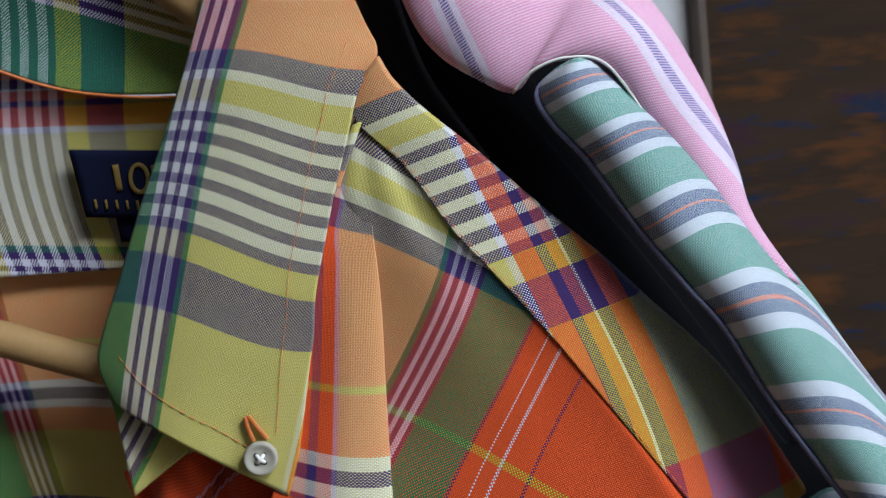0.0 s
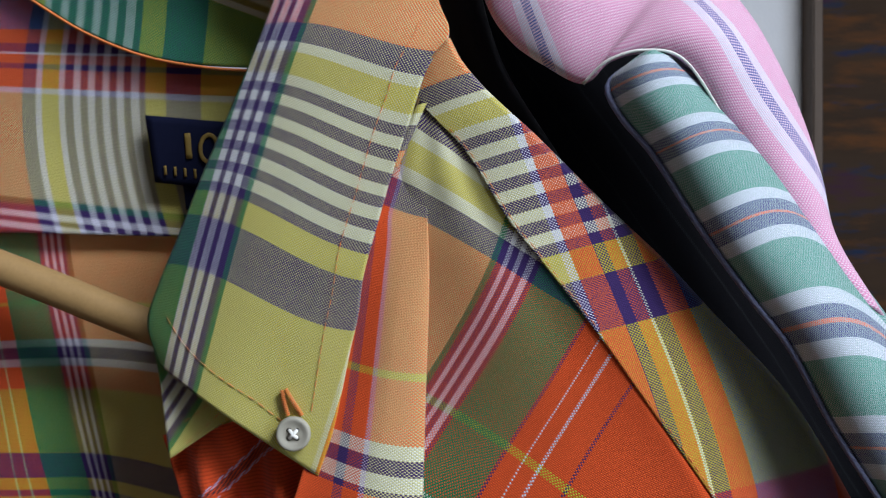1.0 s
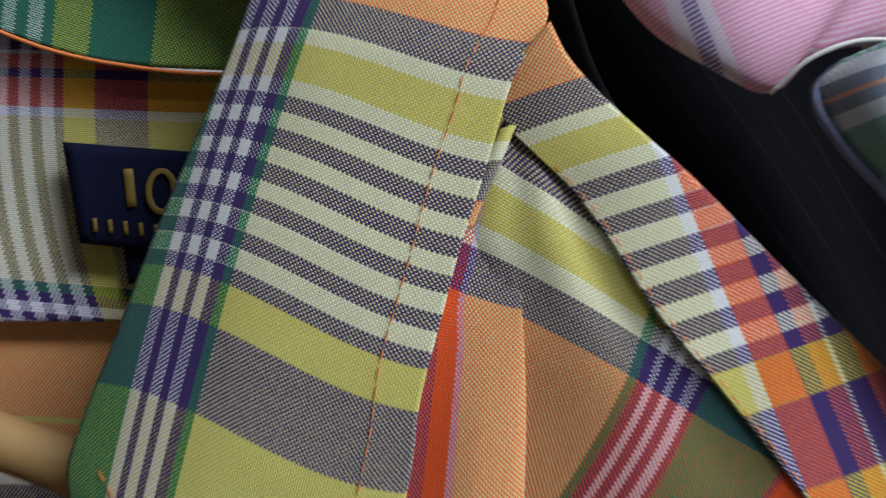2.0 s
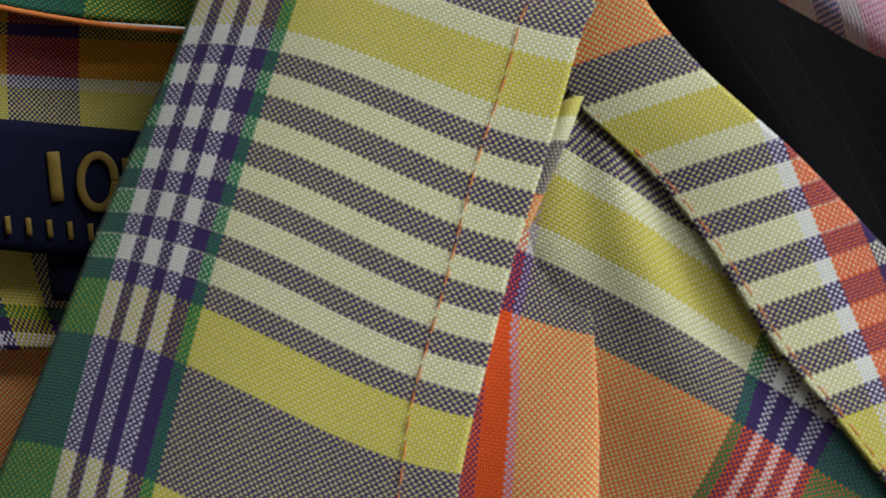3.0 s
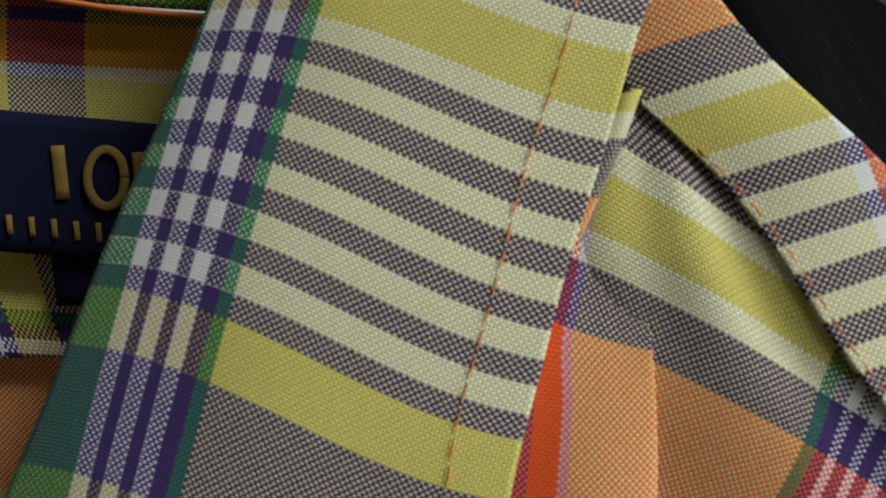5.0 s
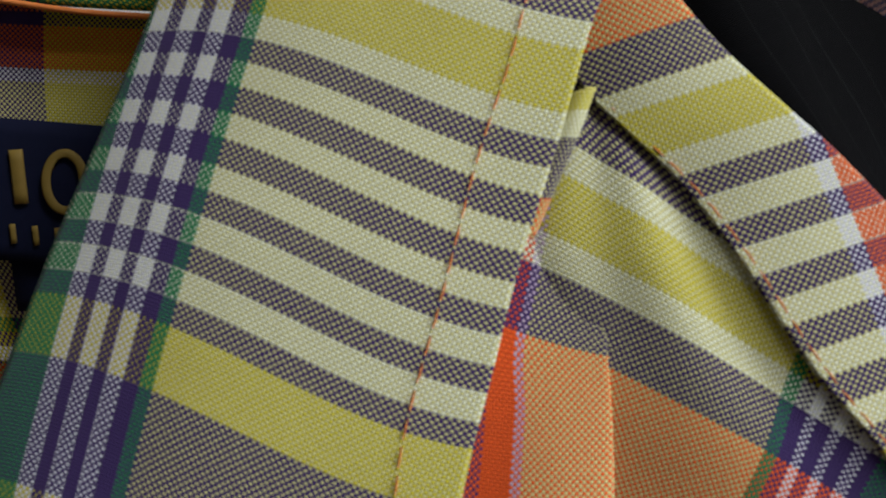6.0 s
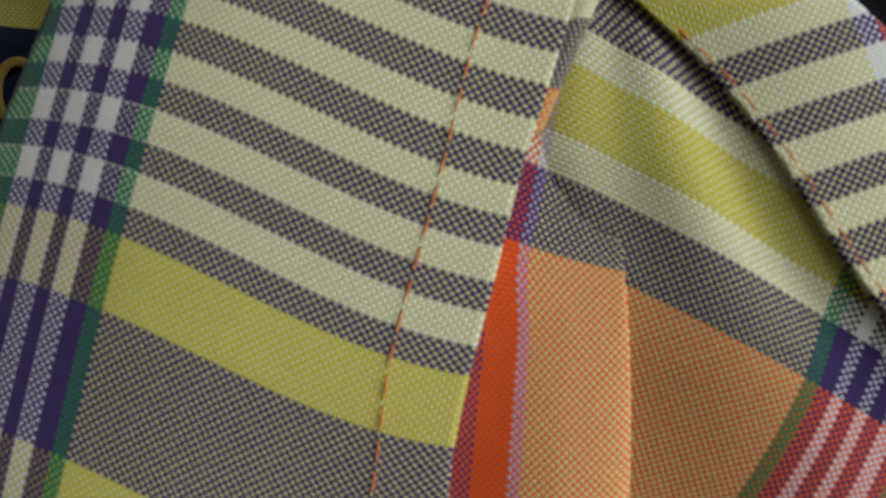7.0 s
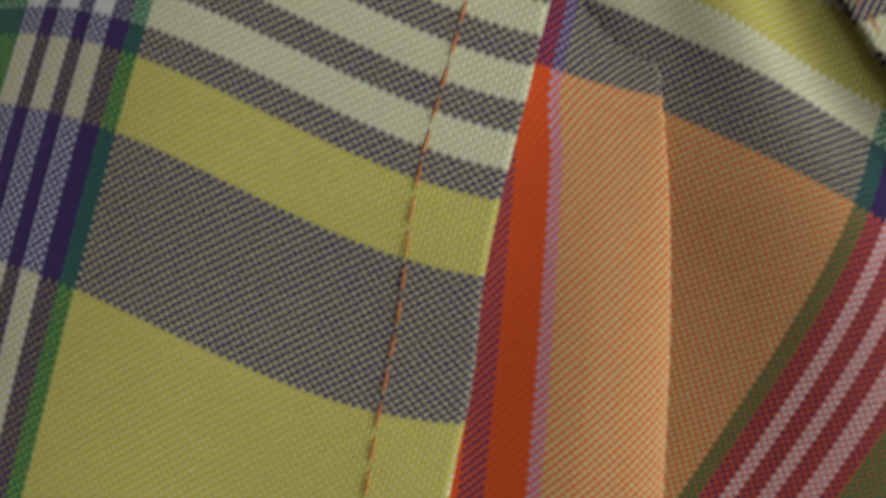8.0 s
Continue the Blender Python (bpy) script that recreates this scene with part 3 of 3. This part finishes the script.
panel("back_yoke", [(-0.1468, 0.2410, 1.5395), (-0.1268, 0.2400, 1.5275), (-0.1166, 0.2390, 1.5207), (-0.1017, 0.2380, 1.5116), (-0.0853, 0.2370, 1.5049), (-0.0692, 0.2365, 1.5016), (-0.0563, 0.2360, 1.5004), (-0.0355, 0.2350, 1.4999)],
      [(-0.1489, 0.2445, 1.4548), (-0.1319, 0.2435, 1.4548), (-0.1183, 0.2425, 1.4546), (-0.1036, 0.2425, 1.4542), (-0.0905, 0.2425, 1.4539), (-0.0775, 0.2425, 1.4536), (-0.0628, 0.2425, 1.4533), (-0.0366, 0.2425, 1.4528)],
      yoke_cloth, yoke_map, shirt, "inside of the back yoke in cream and grey stripes", 60, 60, lambda s, t: 0.002 * np.sin(np.pi * s), 0.0005)
stand_map = cloth_map([(-0.1140, 1.5198, 0, 0), (-0.0861, 1.5048, 31, 0), (-0.0687, 1.5013, 50, 0), (-0.0861, 1.5135, 31, -9), (-0.0751, 1.5103, 40, -9), (-0.0766, 1.5167, 39.5, -16), (-0.0608, 1.5167, 54, -18), (-0.0956, 1.5198, 24, -9), (-0.0481, 1.5143, 66, -16)], 1)
panel("collar_stand", [(-0.1413, 0.2320, 1.5658), (-0.1117, 0.2290, 1.5443), (-0.0893, 0.2270, 1.5358), (-0.0661, 0.2260, 1.5316), (-0.0341, 0.2260, 1.5309)],
      [(-0.1447, 0.2375, 1.5386), (-0.1149, 0.2355, 1.5200), (-0.1002, 0.2345, 1.5110), (-0.0840, 0.2335, 1.5044), (-0.0681, 0.2330, 1.5012), (-0.0350, 0.2315, 1.4994)],
      stand_cloth, stand_map, shirt, "inner collar band in green and teal plaid", 40, 60, lambda s, t: 0.002 * np.sin(np.pi * s), 0.0003, 0.0014)
tube("collar_piping", [(-0.1441, 0.2365, 1.5378), (-0.1244, 0.2355, 1.5258), (-0.1144, 0.2345, 1.5192), (-0.0998, 0.2335, 1.5103), (-0.0837, 0.2325, 1.5037), (-0.0679, 0.2320, 1.5005), (-0.0552, 0.2315, 1.4993), (-0.0349, 0.2310, 1.4989)], 0.0004, thread_orange, shirt, "thin orange seam under the collar band")
back_map = cloth_map([
    (-0.1110, 1.4468, 0, 7.5), (-0.1090, 1.4346, 0, 19.7), (-0.1072, 1.4166, 0, 37.5), (-0.1026, 1.3980, 0, 55.5), (-0.1005, 1.3808, 0, 72.5), (-0.1190, 1.4468, -8.3, 7.5), (-0.1148, 1.4166, -8.3, 37.5), (-0.1110, 1.3980, -8.3, 55.5), (-0.1081, 1.3808, -8.3, 72.5), (-0.1297, 1.4468, -21, 7.5), (-0.1245, 1.4166, -21, 37.5), (-0.1228, 1.3980, -21, 55.5), (-0.1182, 1.3808, -21, 72.5),
    (-0.0809, 1.4535, 32, 0), (-0.0829, 1.4225, 26, 30.5), (-0.0832, 1.4081, 24, 45), (-0.0819, 1.3825, 22, 64.5), (-0.1309, 1.3893, -32, 64.5)], 2, 1e-3)
panel("back_panel", [(-0.1541, 0.2475, 1.4560), (-0.1207, 0.2475, 1.4550), (-0.0924, 0.2475, 1.4543), (-0.0640, 0.2475, 1.4537), (-0.0307, 0.2475, 1.4528)], [(-0.1628, 0.2560, 1.3398), (-0.1249, 0.2560, 1.3398), (-0.0956, 0.2560, 1.3398), (-0.0662, 0.2560, 1.3398), (-0.0318, 0.2560, 1.3398)],
      back_cloth, back_map, shirt, "inside of the back in orange, green and yellow plaid", 70, 60, lambda s, t: 0.003 * np.sin(t * 15 + s * 2) * s, 0.0016, 0.0007, 0.022)

# neck label, with its gold embroidery as plain shapes
label_ob = panel("neck_label", [(-0.0839, 0.2362, 1.4877), (-0.0826, 0.2366, 1.4785), (-0.0813, 0.2370, 1.4688)], [(-0.0386, 0.2350, 1.4837), (-0.0379, 0.2354, 1.4739), (-0.0372, 0.2358, 1.4641)], label_satin, lambda x, z: np.stack([x * 1000, z * 1000], -1), shirt, "dark navy woven neck label with gold marks", 20, 10, None, 0.0001, 0.0006)
panel("size_tab", [(-0.0738, 0.2385, 1.4691), (-0.0731, 0.2389, 1.4611)], [(-0.0488, 0.2380, 1.4678), (-0.0488, 0.2384, 1.4598)], label_satin, lambda x, z: np.stack([x * 1000, z * 1000], -1), shirt, "small black size tab below the label", 8, 6, None, 0.0, 0.0006)
for a, b, w in (((-0.0718, 0.2353, 1.4825), (-0.0713, 0.2357, 1.4754), 0.0009), ((-0.0614, 0.2348, 1.4816), (-0.0609, 0.2352, 1.4746), 0.0009)):
    tube("gold_bar", [a, b], w, thread_gold, label_ob, "", 6, 8, 0.3)
RING = [(-0.0656 + 0.0024 * math.cos(q), 0.2350, 1.4782 - 0.0038 * math.sin(q)) for q in (0, 0.7, 1.4, 2.1, 2.8, 3.5, 4.2, 4.9, 5.6, 6.28)]
tube("gold_oval", RING, 0.0006, thread_gold, label_ob, "", 40, 8, 0.3)
for i in range(7):
    tube("gold_bar", [(-0.0782 + 0.0028 * i, 0.2358, 1.4734 - 0.0003 * i), (-0.0780 + 0.0028 * i, 0.2359, 1.4708 - 0.0003 * i)], 0.0004, thread_gold, label_ob, "", 4, 6, 0.3)

# button, buttonhole and seams
def button(centre, radius, parent):
    bm = bmesh.new()
    steps = [(0.0, 0.72), (0.45, 0.72), (0.62, 0.82), (0.78, 0.98), (0.90, 1.0), (0.97, 0.85), (1.0, 0.5), (0.96, 0.1), (0.0, 0.0)]
    rings = []
    for r, h in steps:
        rings.append([bm.verts.new((centre[0] + radius * r * math.cos(q * math.pi / 24), centre[1] - 0.0022 * h, centre[2] + radius * r * math.sin(q * math.pi / 24))) for q in range(48)] if r else [bm.verts.new((centre[0], centre[1] - 0.0022 * h, centre[2]))])
    for a, b in zip(rings, rings[1:]):
        for q in range(48):
            va = a[q % len(a)], a[(q + 1) % len(a)]
            vb = b[q % len(b)], b[(q + 1) % len(b)]
            bm.faces.new(list(dict.fromkeys((va[0], va[1], vb[1], vb[0]))))
    bmesh.ops.recalc_face_normals(bm, faces=bm.faces[:])
    ob = part("button", bm, shell, parent, "small pearl-grey four-hole collar button")
    # no holes are cut: dark discs on the face give the shade inside them
    for sx, sz in ((1, 1), (1, -1), (-1, 1), (-1, -1)):
        hole = (centre[0] + sx * radius * 0.24, centre[1] - 0.00160, centre[2] + sz * radius * 0.24)
        tube("hole", [hole, (hole[0], hole[1] - 0.00012, hole[2])], radius * 0.13, button_hole_shade, ob, "", 3, 12)
    for s in (1, -1):
        d = radius * 0.22
        tube("thread", [(centre[0] - d, centre[1] - 0.0015, centre[2] - s * d), (centre[0], centre[1] - 0.0024, centre[2]), (centre[0] + d, centre[1] - 0.0015, centre[2] + s * d)], 0.00048, thread_white, ob, "white cross stitch", 10, 8)
    return ob


button((-0.0358, 0.2018, 1.4058), 0.0042, shirt)
stitches("buttonhole", [(-0.0387, 0.2022, 1.4160), (-0.0382, 0.2022, 1.4131), (-0.0372, 0.2022, 1.4098)], thread_orange, shirt, "orange buttonhole stitching", 0.0004, 0.00005, 0.00065, 0.0007)
stitches("buttonhole", [(-0.0379, 0.2022, 1.4163), (-0.0362, 0.2022, 1.4135), (-0.0338, 0.2022, 1.4099)], thread_orange, shirt, "orange buttonhole stitching", 0.0004, 0.00005, 0.00065, 0.0007)
stitches("topstitching", laid([(-0.0058, 0.2035, 1.5050), (-0.0085, 0.2022, 1.4985), (-0.0106, 0.2012, 1.4960), (-0.0135, 0.2010, 1.4868), (-0.0169, 0.2010, 1.4772), (-0.0207, 0.2010, 1.4639), (-0.0247, 0.2010, 1.4506), (-0.0264, 0.2010, 1.4400), (-0.0284, 0.2010, 1.4308), (-0.0296, 0.2012, 1.4240), (-0.0318, 0.2010, 1.4102)], collar, 0.0008), thread_orange, shirt, "orange topstitching along the collar edge")
stitches("topstitching", laid([(-0.0690, 0.2100, 1.4330), (-0.0645, 0.2080, 1.4272), (-0.0599, 0.2058, 1.4228), (-0.0528, 0.2040, 1.4178), (-0.0457, 0.2030, 1.4135), (-0.0395, 0.2026, 1.4089), (-0.0326, 0.2026, 1.4048)], collar, 0.0008), thread_orange, shirt, "orange topstitching along the collar edge")
stitches("topstitching", [(-0.0658, 0.2128, 1.4061), (-0.0623, 0.2130, 1.4085), (-0.0589, 0.2132, 1.4111)], thread_orange, shirt, "orange topstitching along the collar edge")
stitches("topstitching", [(-0.0650, 0.2126, 1.4007), (-0.0605, 0.2128, 1.4047), (-0.0563, 0.2130, 1.4088)], thread_orange, shirt, "orange topstitching along the collar edge")
stitches("seam_stitching", laid([(-0.0028, 0.2014, 1.4832), (0.0053, 0.1994, 1.4743), (0.0111, 0.1977, 1.4652), (0.0166, 0.1963, 1.4561), (0.0235, 0.1945, 1.4474), (0.0364, 0.1939, 1.4308), (0.0484, 0.1944, 1.4141), (0.0634, 0.1959, 1.3930), (0.0785, 0.1980, 1.3714)], front, 0.00105), thread_orange, shirt, "orange stitching along the shoulder seam")

# ---- wooden hanger inside the shirt, and the rail ----
hanger = thing("wooden_hanger", (-0.10, 0.232, 1.40), "pale wooden clothes hanger inside the plaid shirt", "hanger")
tube("bar", [(-0.1915, 0.2360, 1.4676), (-0.1319, 0.2320, 1.4483), (-0.1065, 0.2310, 1.4389), (-0.0905, 0.2300, 1.4326), (-0.0747, 0.2290, 1.4267), (-0.0559, 0.2280, 1.4194)], 0.0048, pale_wood, hanger, "", 40, 16)

# ---- neighbouring clothes ----
teal = thing("teal_shirt", (0.11, 0.23, 0.8), "teal shirt with white and navy stripes on the rail", "shirt")
teal_map = cloth_map([
    (0.0468, 1.4760, 0, 0), (0.0501, 1.4775, 7, 0), (0.0565, 1.4795, 14, 0), (0.0648, 1.4807, 22, 0), (0.0704, 1.4808, 28, 0), (0.0520, 1.4694, 0, 12.8), (0.0568, 1.4717, 9, 12.8), (0.0652, 1.4726, 19, 12.8), (0.0750, 1.4721, 27, 12.8),
    (0.0602, 1.4577, 0, 23.6), (0.0635, 1.4613, 8, 23.6), (0.0719, 1.4629, 18, 23.6), (0.0772, 1.4628, 24, 23.6), (0.0650, 1.4504, 0, 36.4), (0.0693, 1.4533, 9, 36.4), (0.0777, 1.4541, 19, 36.4), (0.0872, 1.4526, 27, 36.4),
    (0.0754, 1.4361, 0, 47.2), (0.0768, 1.4391, 7, 47.2), (0.0844, 1.4396, 16, 47.2), (0.0932, 1.4371, 24, 47.2), (0.0802, 1.4267, 0, 60), (0.0835, 1.4295, 8, 60), (0.0918, 1.4292, 18, 60), (0.0888, 1.4125, 2, 70.8), (0.0936, 1.4124, 10, 71.5)], 3, 2e-3)
panel("sleeve", [(0.0435, 0.1970, 1.4929), (0.0384, 0.1940, 1.4880), (0.0406, 0.1910, 1.4804), (0.0480, 0.1895, 1.4712), (0.0581, 0.1890, 1.4552), (0.0697, 0.1895, 1.4393), (0.0786, 0.1895, 1.4278), (0.0891, 0.1900, 1.4092), (0.1006, 0.1900, 1.3912), (0.1153, 0.1910, 1.3704)],
      [(0.0513, 0.2070, 1.4959), (0.0602, 0.2090, 1.4958), (0.0719, 0.2110, 1.4857), (0.0841, 0.2130, 1.4731), (0.0950, 0.2150, 1.4588), (0.1037, 0.2150, 1.4458), (0.1131, 0.2150, 1.4328), (0.1266, 0.2170, 1.4136), (0.1440, 0.2190, 1.3882), (0.1632, 0.2210, 1.3578)],
      teal_cloth, teal_map, teal, "", 40, 100, lambda s, t: -0.014 * np.sin(np.pi * s ** 0.75), 0.0016, 0.0012, 0.02)
tube("edge_binding", [(0.0464, 0.1990, 1.4950), (0.0379, 0.1925, 1.4877), (0.0401, 0.1895, 1.4799), (0.0474, 0.1880, 1.4706), (0.0573, 0.1875, 1.4548), (0.0689, 0.1880, 1.4390), (0.0778, 0.1880, 1.4276), (0.0881, 0.1885, 1.4091), (0.0996, 0.1885, 1.3913), (0.1141, 0.1895, 1.3706)], 0.0007, binding, teal, "dark navy bound edge", 80, 8)

pink = thing("pink_shirt", (0.12, 0.26, 0.8), "pink shirt with blue and white stripes on the rail", "shirt")
pink_map = cloth_map([(0.0486, 1.5100, 0, 0), (0.0555, 1.5070, 0, 8), (0.0680, 1.4989, 0, 22), (0.0782, 1.4876, 0, 38), (0.0895, 1.4739, 0, 56), (0.0982, 1.4614, 0, 72), (0.0325, 1.4897, -28, -10), (0.0544, 1.4952, -14, 15), (0.0290, 1.5080, -42, -30), (0.0918, 1.5047, 17, 32), (0.0827, 1.5168, 15, 18), (0.1007, 1.4855, 13, 48), (0.0688, 1.4781, -16, 40)], 2, 1e-3)
panel("body", [(0.0042, 0.2010, 1.5314), (0.0104, 0.2025, 1.5102), (0.0165, 0.2020, 1.5002), (0.0244, 0.2000, 1.4935), (0.0328, 0.1965, 1.4889), (0.0380, 0.1940, 1.4935), (0.0463, 0.1930, 1.4956), (0.0563, 0.1940, 1.4930), (0.0692, 0.1990, 1.4770), (0.0842, 0.2030, 1.4556), (0.0994, 0.2060, 1.4377)],
      [(0.0124, 0.2360, 1.5726), (0.0299, 0.2360, 1.5678), (0.0442, 0.2360, 1.5615), (0.0569, 0.2360, 1.5519), (0.0700, 0.2360, 1.5344), (0.0829, 0.2360, 1.5193), (0.0926, 0.2360, 1.5042), (0.1003, 0.2360, 1.4867), (0.1062, 0.2360, 1.4692), (0.1089, 0.2360, 1.4518), (0.1195, 0.2360, 1.4287)],
      pink_cloth, pink_map, pink, "", 40, 100, lambda s, t: -0.012 * np.sin(np.pi * s ** 0.8), 0.0022, 0.0012, 0.018)
tube("hem", [(0.0326, 0.1955, 1.4885), (0.0377, 0.1925, 1.4932), (0.0459, 0.1915, 1.4954), (0.0559, 0.1925, 1.4929), (0.0686, 0.1975, 1.4767)], 0.00035, thread_white, pink, "white rolled edge", 40, 8)

dark = thing("black_shirt", (0.09, 0.28, 0.8), "black shirt with faint grey stripes between the others", "shirt")
dark_map = cloth_map([(0.0211, 1.5120, 0, 0), (0.0938, 1.4138, 0, 100), (0.0575, 1.5120, 40, 0), (0.1120, 1.4393, 40, 100)], 1)
panel("body", [(-0.0245, 0.2520, 1.5809), (-0.0142, 0.2500, 1.5495), (0.0010, 0.2500, 1.5175), (0.0163, 0.2520, 1.4926), (0.0422, 0.2550, 1.4691), (0.0688, 0.2580, 1.4397), (0.0964, 0.2620, 1.4043), (0.1153, 0.2650, 1.3681), (0.1302, 0.2700, 1.3338)],
      [(0.0598, 0.3000, 1.6058), (0.0739, 0.3000, 1.5795), (0.0901, 0.3000, 1.5513), (0.1043, 0.3000, 1.5230), (0.1184, 0.3000, 1.4886), (0.1285, 0.3000, 1.4381), (0.1447, 0.3000, 1.3977), (0.1649, 0.3000, 1.3572), (0.1770, 0.3000, 1.3209)],
      black_cloth, dark_map, dark, "", 40, 60, lambda s, t: 0.004 * np.sin(9 * s + 3 * t), 0.002, 0.001)
black_hanger = thing("black_hanger", (0.02, 0.245, 1.5), "black plastic clothes hanger behind the plaid collar", "hanger")
tube("arm", [(-0.0038, 0.2360, 1.5519), (0.0025, 0.2360, 1.5297), (0.0073, 0.2360, 1.5106), (0.0138, 0.2380, 1.4951), (0.0287, 0.2420, 1.4730)], 0.0062, black_plastic, black_hanger, "", 30, 14, 0.7)
tube("hook", [(-0.0037, 0.236, 1.55), (-0.0037, 0.238, 1.62), (0.004, 0.24, 1.655), (-0.004, 0.24, 1.677), (-0.02, 0.24, 1.668)], 0.0016, steel, black_hanger, "", 30, 8)

tube("arm", [(-0.13, 0.226, 1.572), (-0.09, 0.224, 1.556), (-0.0454, 0.221, 1.5218), (-0.02, 0.218, 1.495), (0.03, 0.213, 1.455), (0.07, 0.216, 1.415)], 0.0052, pale_wood, hanger, "", 40, 14, 0.8)
tube("hook", [(-0.13, 0.226, 1.57), (-0.13, 0.228, 1.62), (-0.122, 0.236, 1.655), (-0.13, 0.240, 1.677), (-0.145, 0.240, 1.668)], 0.0016, steel, hanger, "", 30, 8)
rail = thing("clothes_rail", (0, 0.24, 1.66), "round steel clothes rail fixed between the walls", "rail")
tube("pole", [(-2, 0.24, 1.66), (0, 0.24, 1.66), (2, 0.24, 1.66)], 0.0125, steel, rail, "", 12, 20)


def drape(name, centre, rx, ry, top, bottom, material, parent, label, phase):
    """The hanging lower body of a shirt: a flattened, rippled tube of cloth."""
    n, m = 90, 30
    verts, faces, uv = [], [], []
    for i in range(m):
        z = top + (bottom - top) * i / (m - 1)
        for j in range(n + 1):
            w = 2 * math.pi * j / n
            r = 1 + 0.10 * math.sin(7 * w + phase) * (i / m) + 0.05 * math.sin(13 * w + 2 * phase)
            verts.append((centre[0] + rx * math.cos(w) * (1 + 0.02 * i / m), centre[1] + ry * r * math.sin(w), z))
            uv.append((1000 * rx * 4.2 * j / n, 1000 * (top - z) + 70))
    for i in range(m - 1):
        for j in range(n):
            faces.append((i * (n + 1) + j, i * (n + 1) + j + 1, (i + 1) * (n + 1) + j + 1, (i + 1) * (n + 1) + j))
    mesh = bpy.data.meshes.new(name)
    mesh.from_pydata(verts, [], faces)
    layer = mesh.uv_layers.new(name="cloth")
    layer.data.foreach_set("uv", np.array(uv)[np.array(faces).ravel()].ravel())
    ob = link(name, mesh, material, parent, label)
    mod = ob.modifiers.new("thickness", "SOLIDIFY")
    mod.thickness = 0.0008
    return ob


drape("lower_body", (-0.03, 0.232, 0), 0.14, 0.022, 1.350, 0.80, front_cloth, shirt, "hanging lower body in orange plaid", 0.4)
drape("lower_body", (0.16, 0.215, 0), 0.05, 0.022, 1.368, 0.82, teal_cloth, teal, "", 1.4)
drape("lower_body", (0.19, 0.262, 0), 0.09, 0.020, 1.300, 0.80, pink_cloth, pink, "", 2.2)
drape("lower_body", (0.16, 0.300, 0), 0.10, 0.016, 1.366, 0.80, black_cloth, dark, "", 3.0)
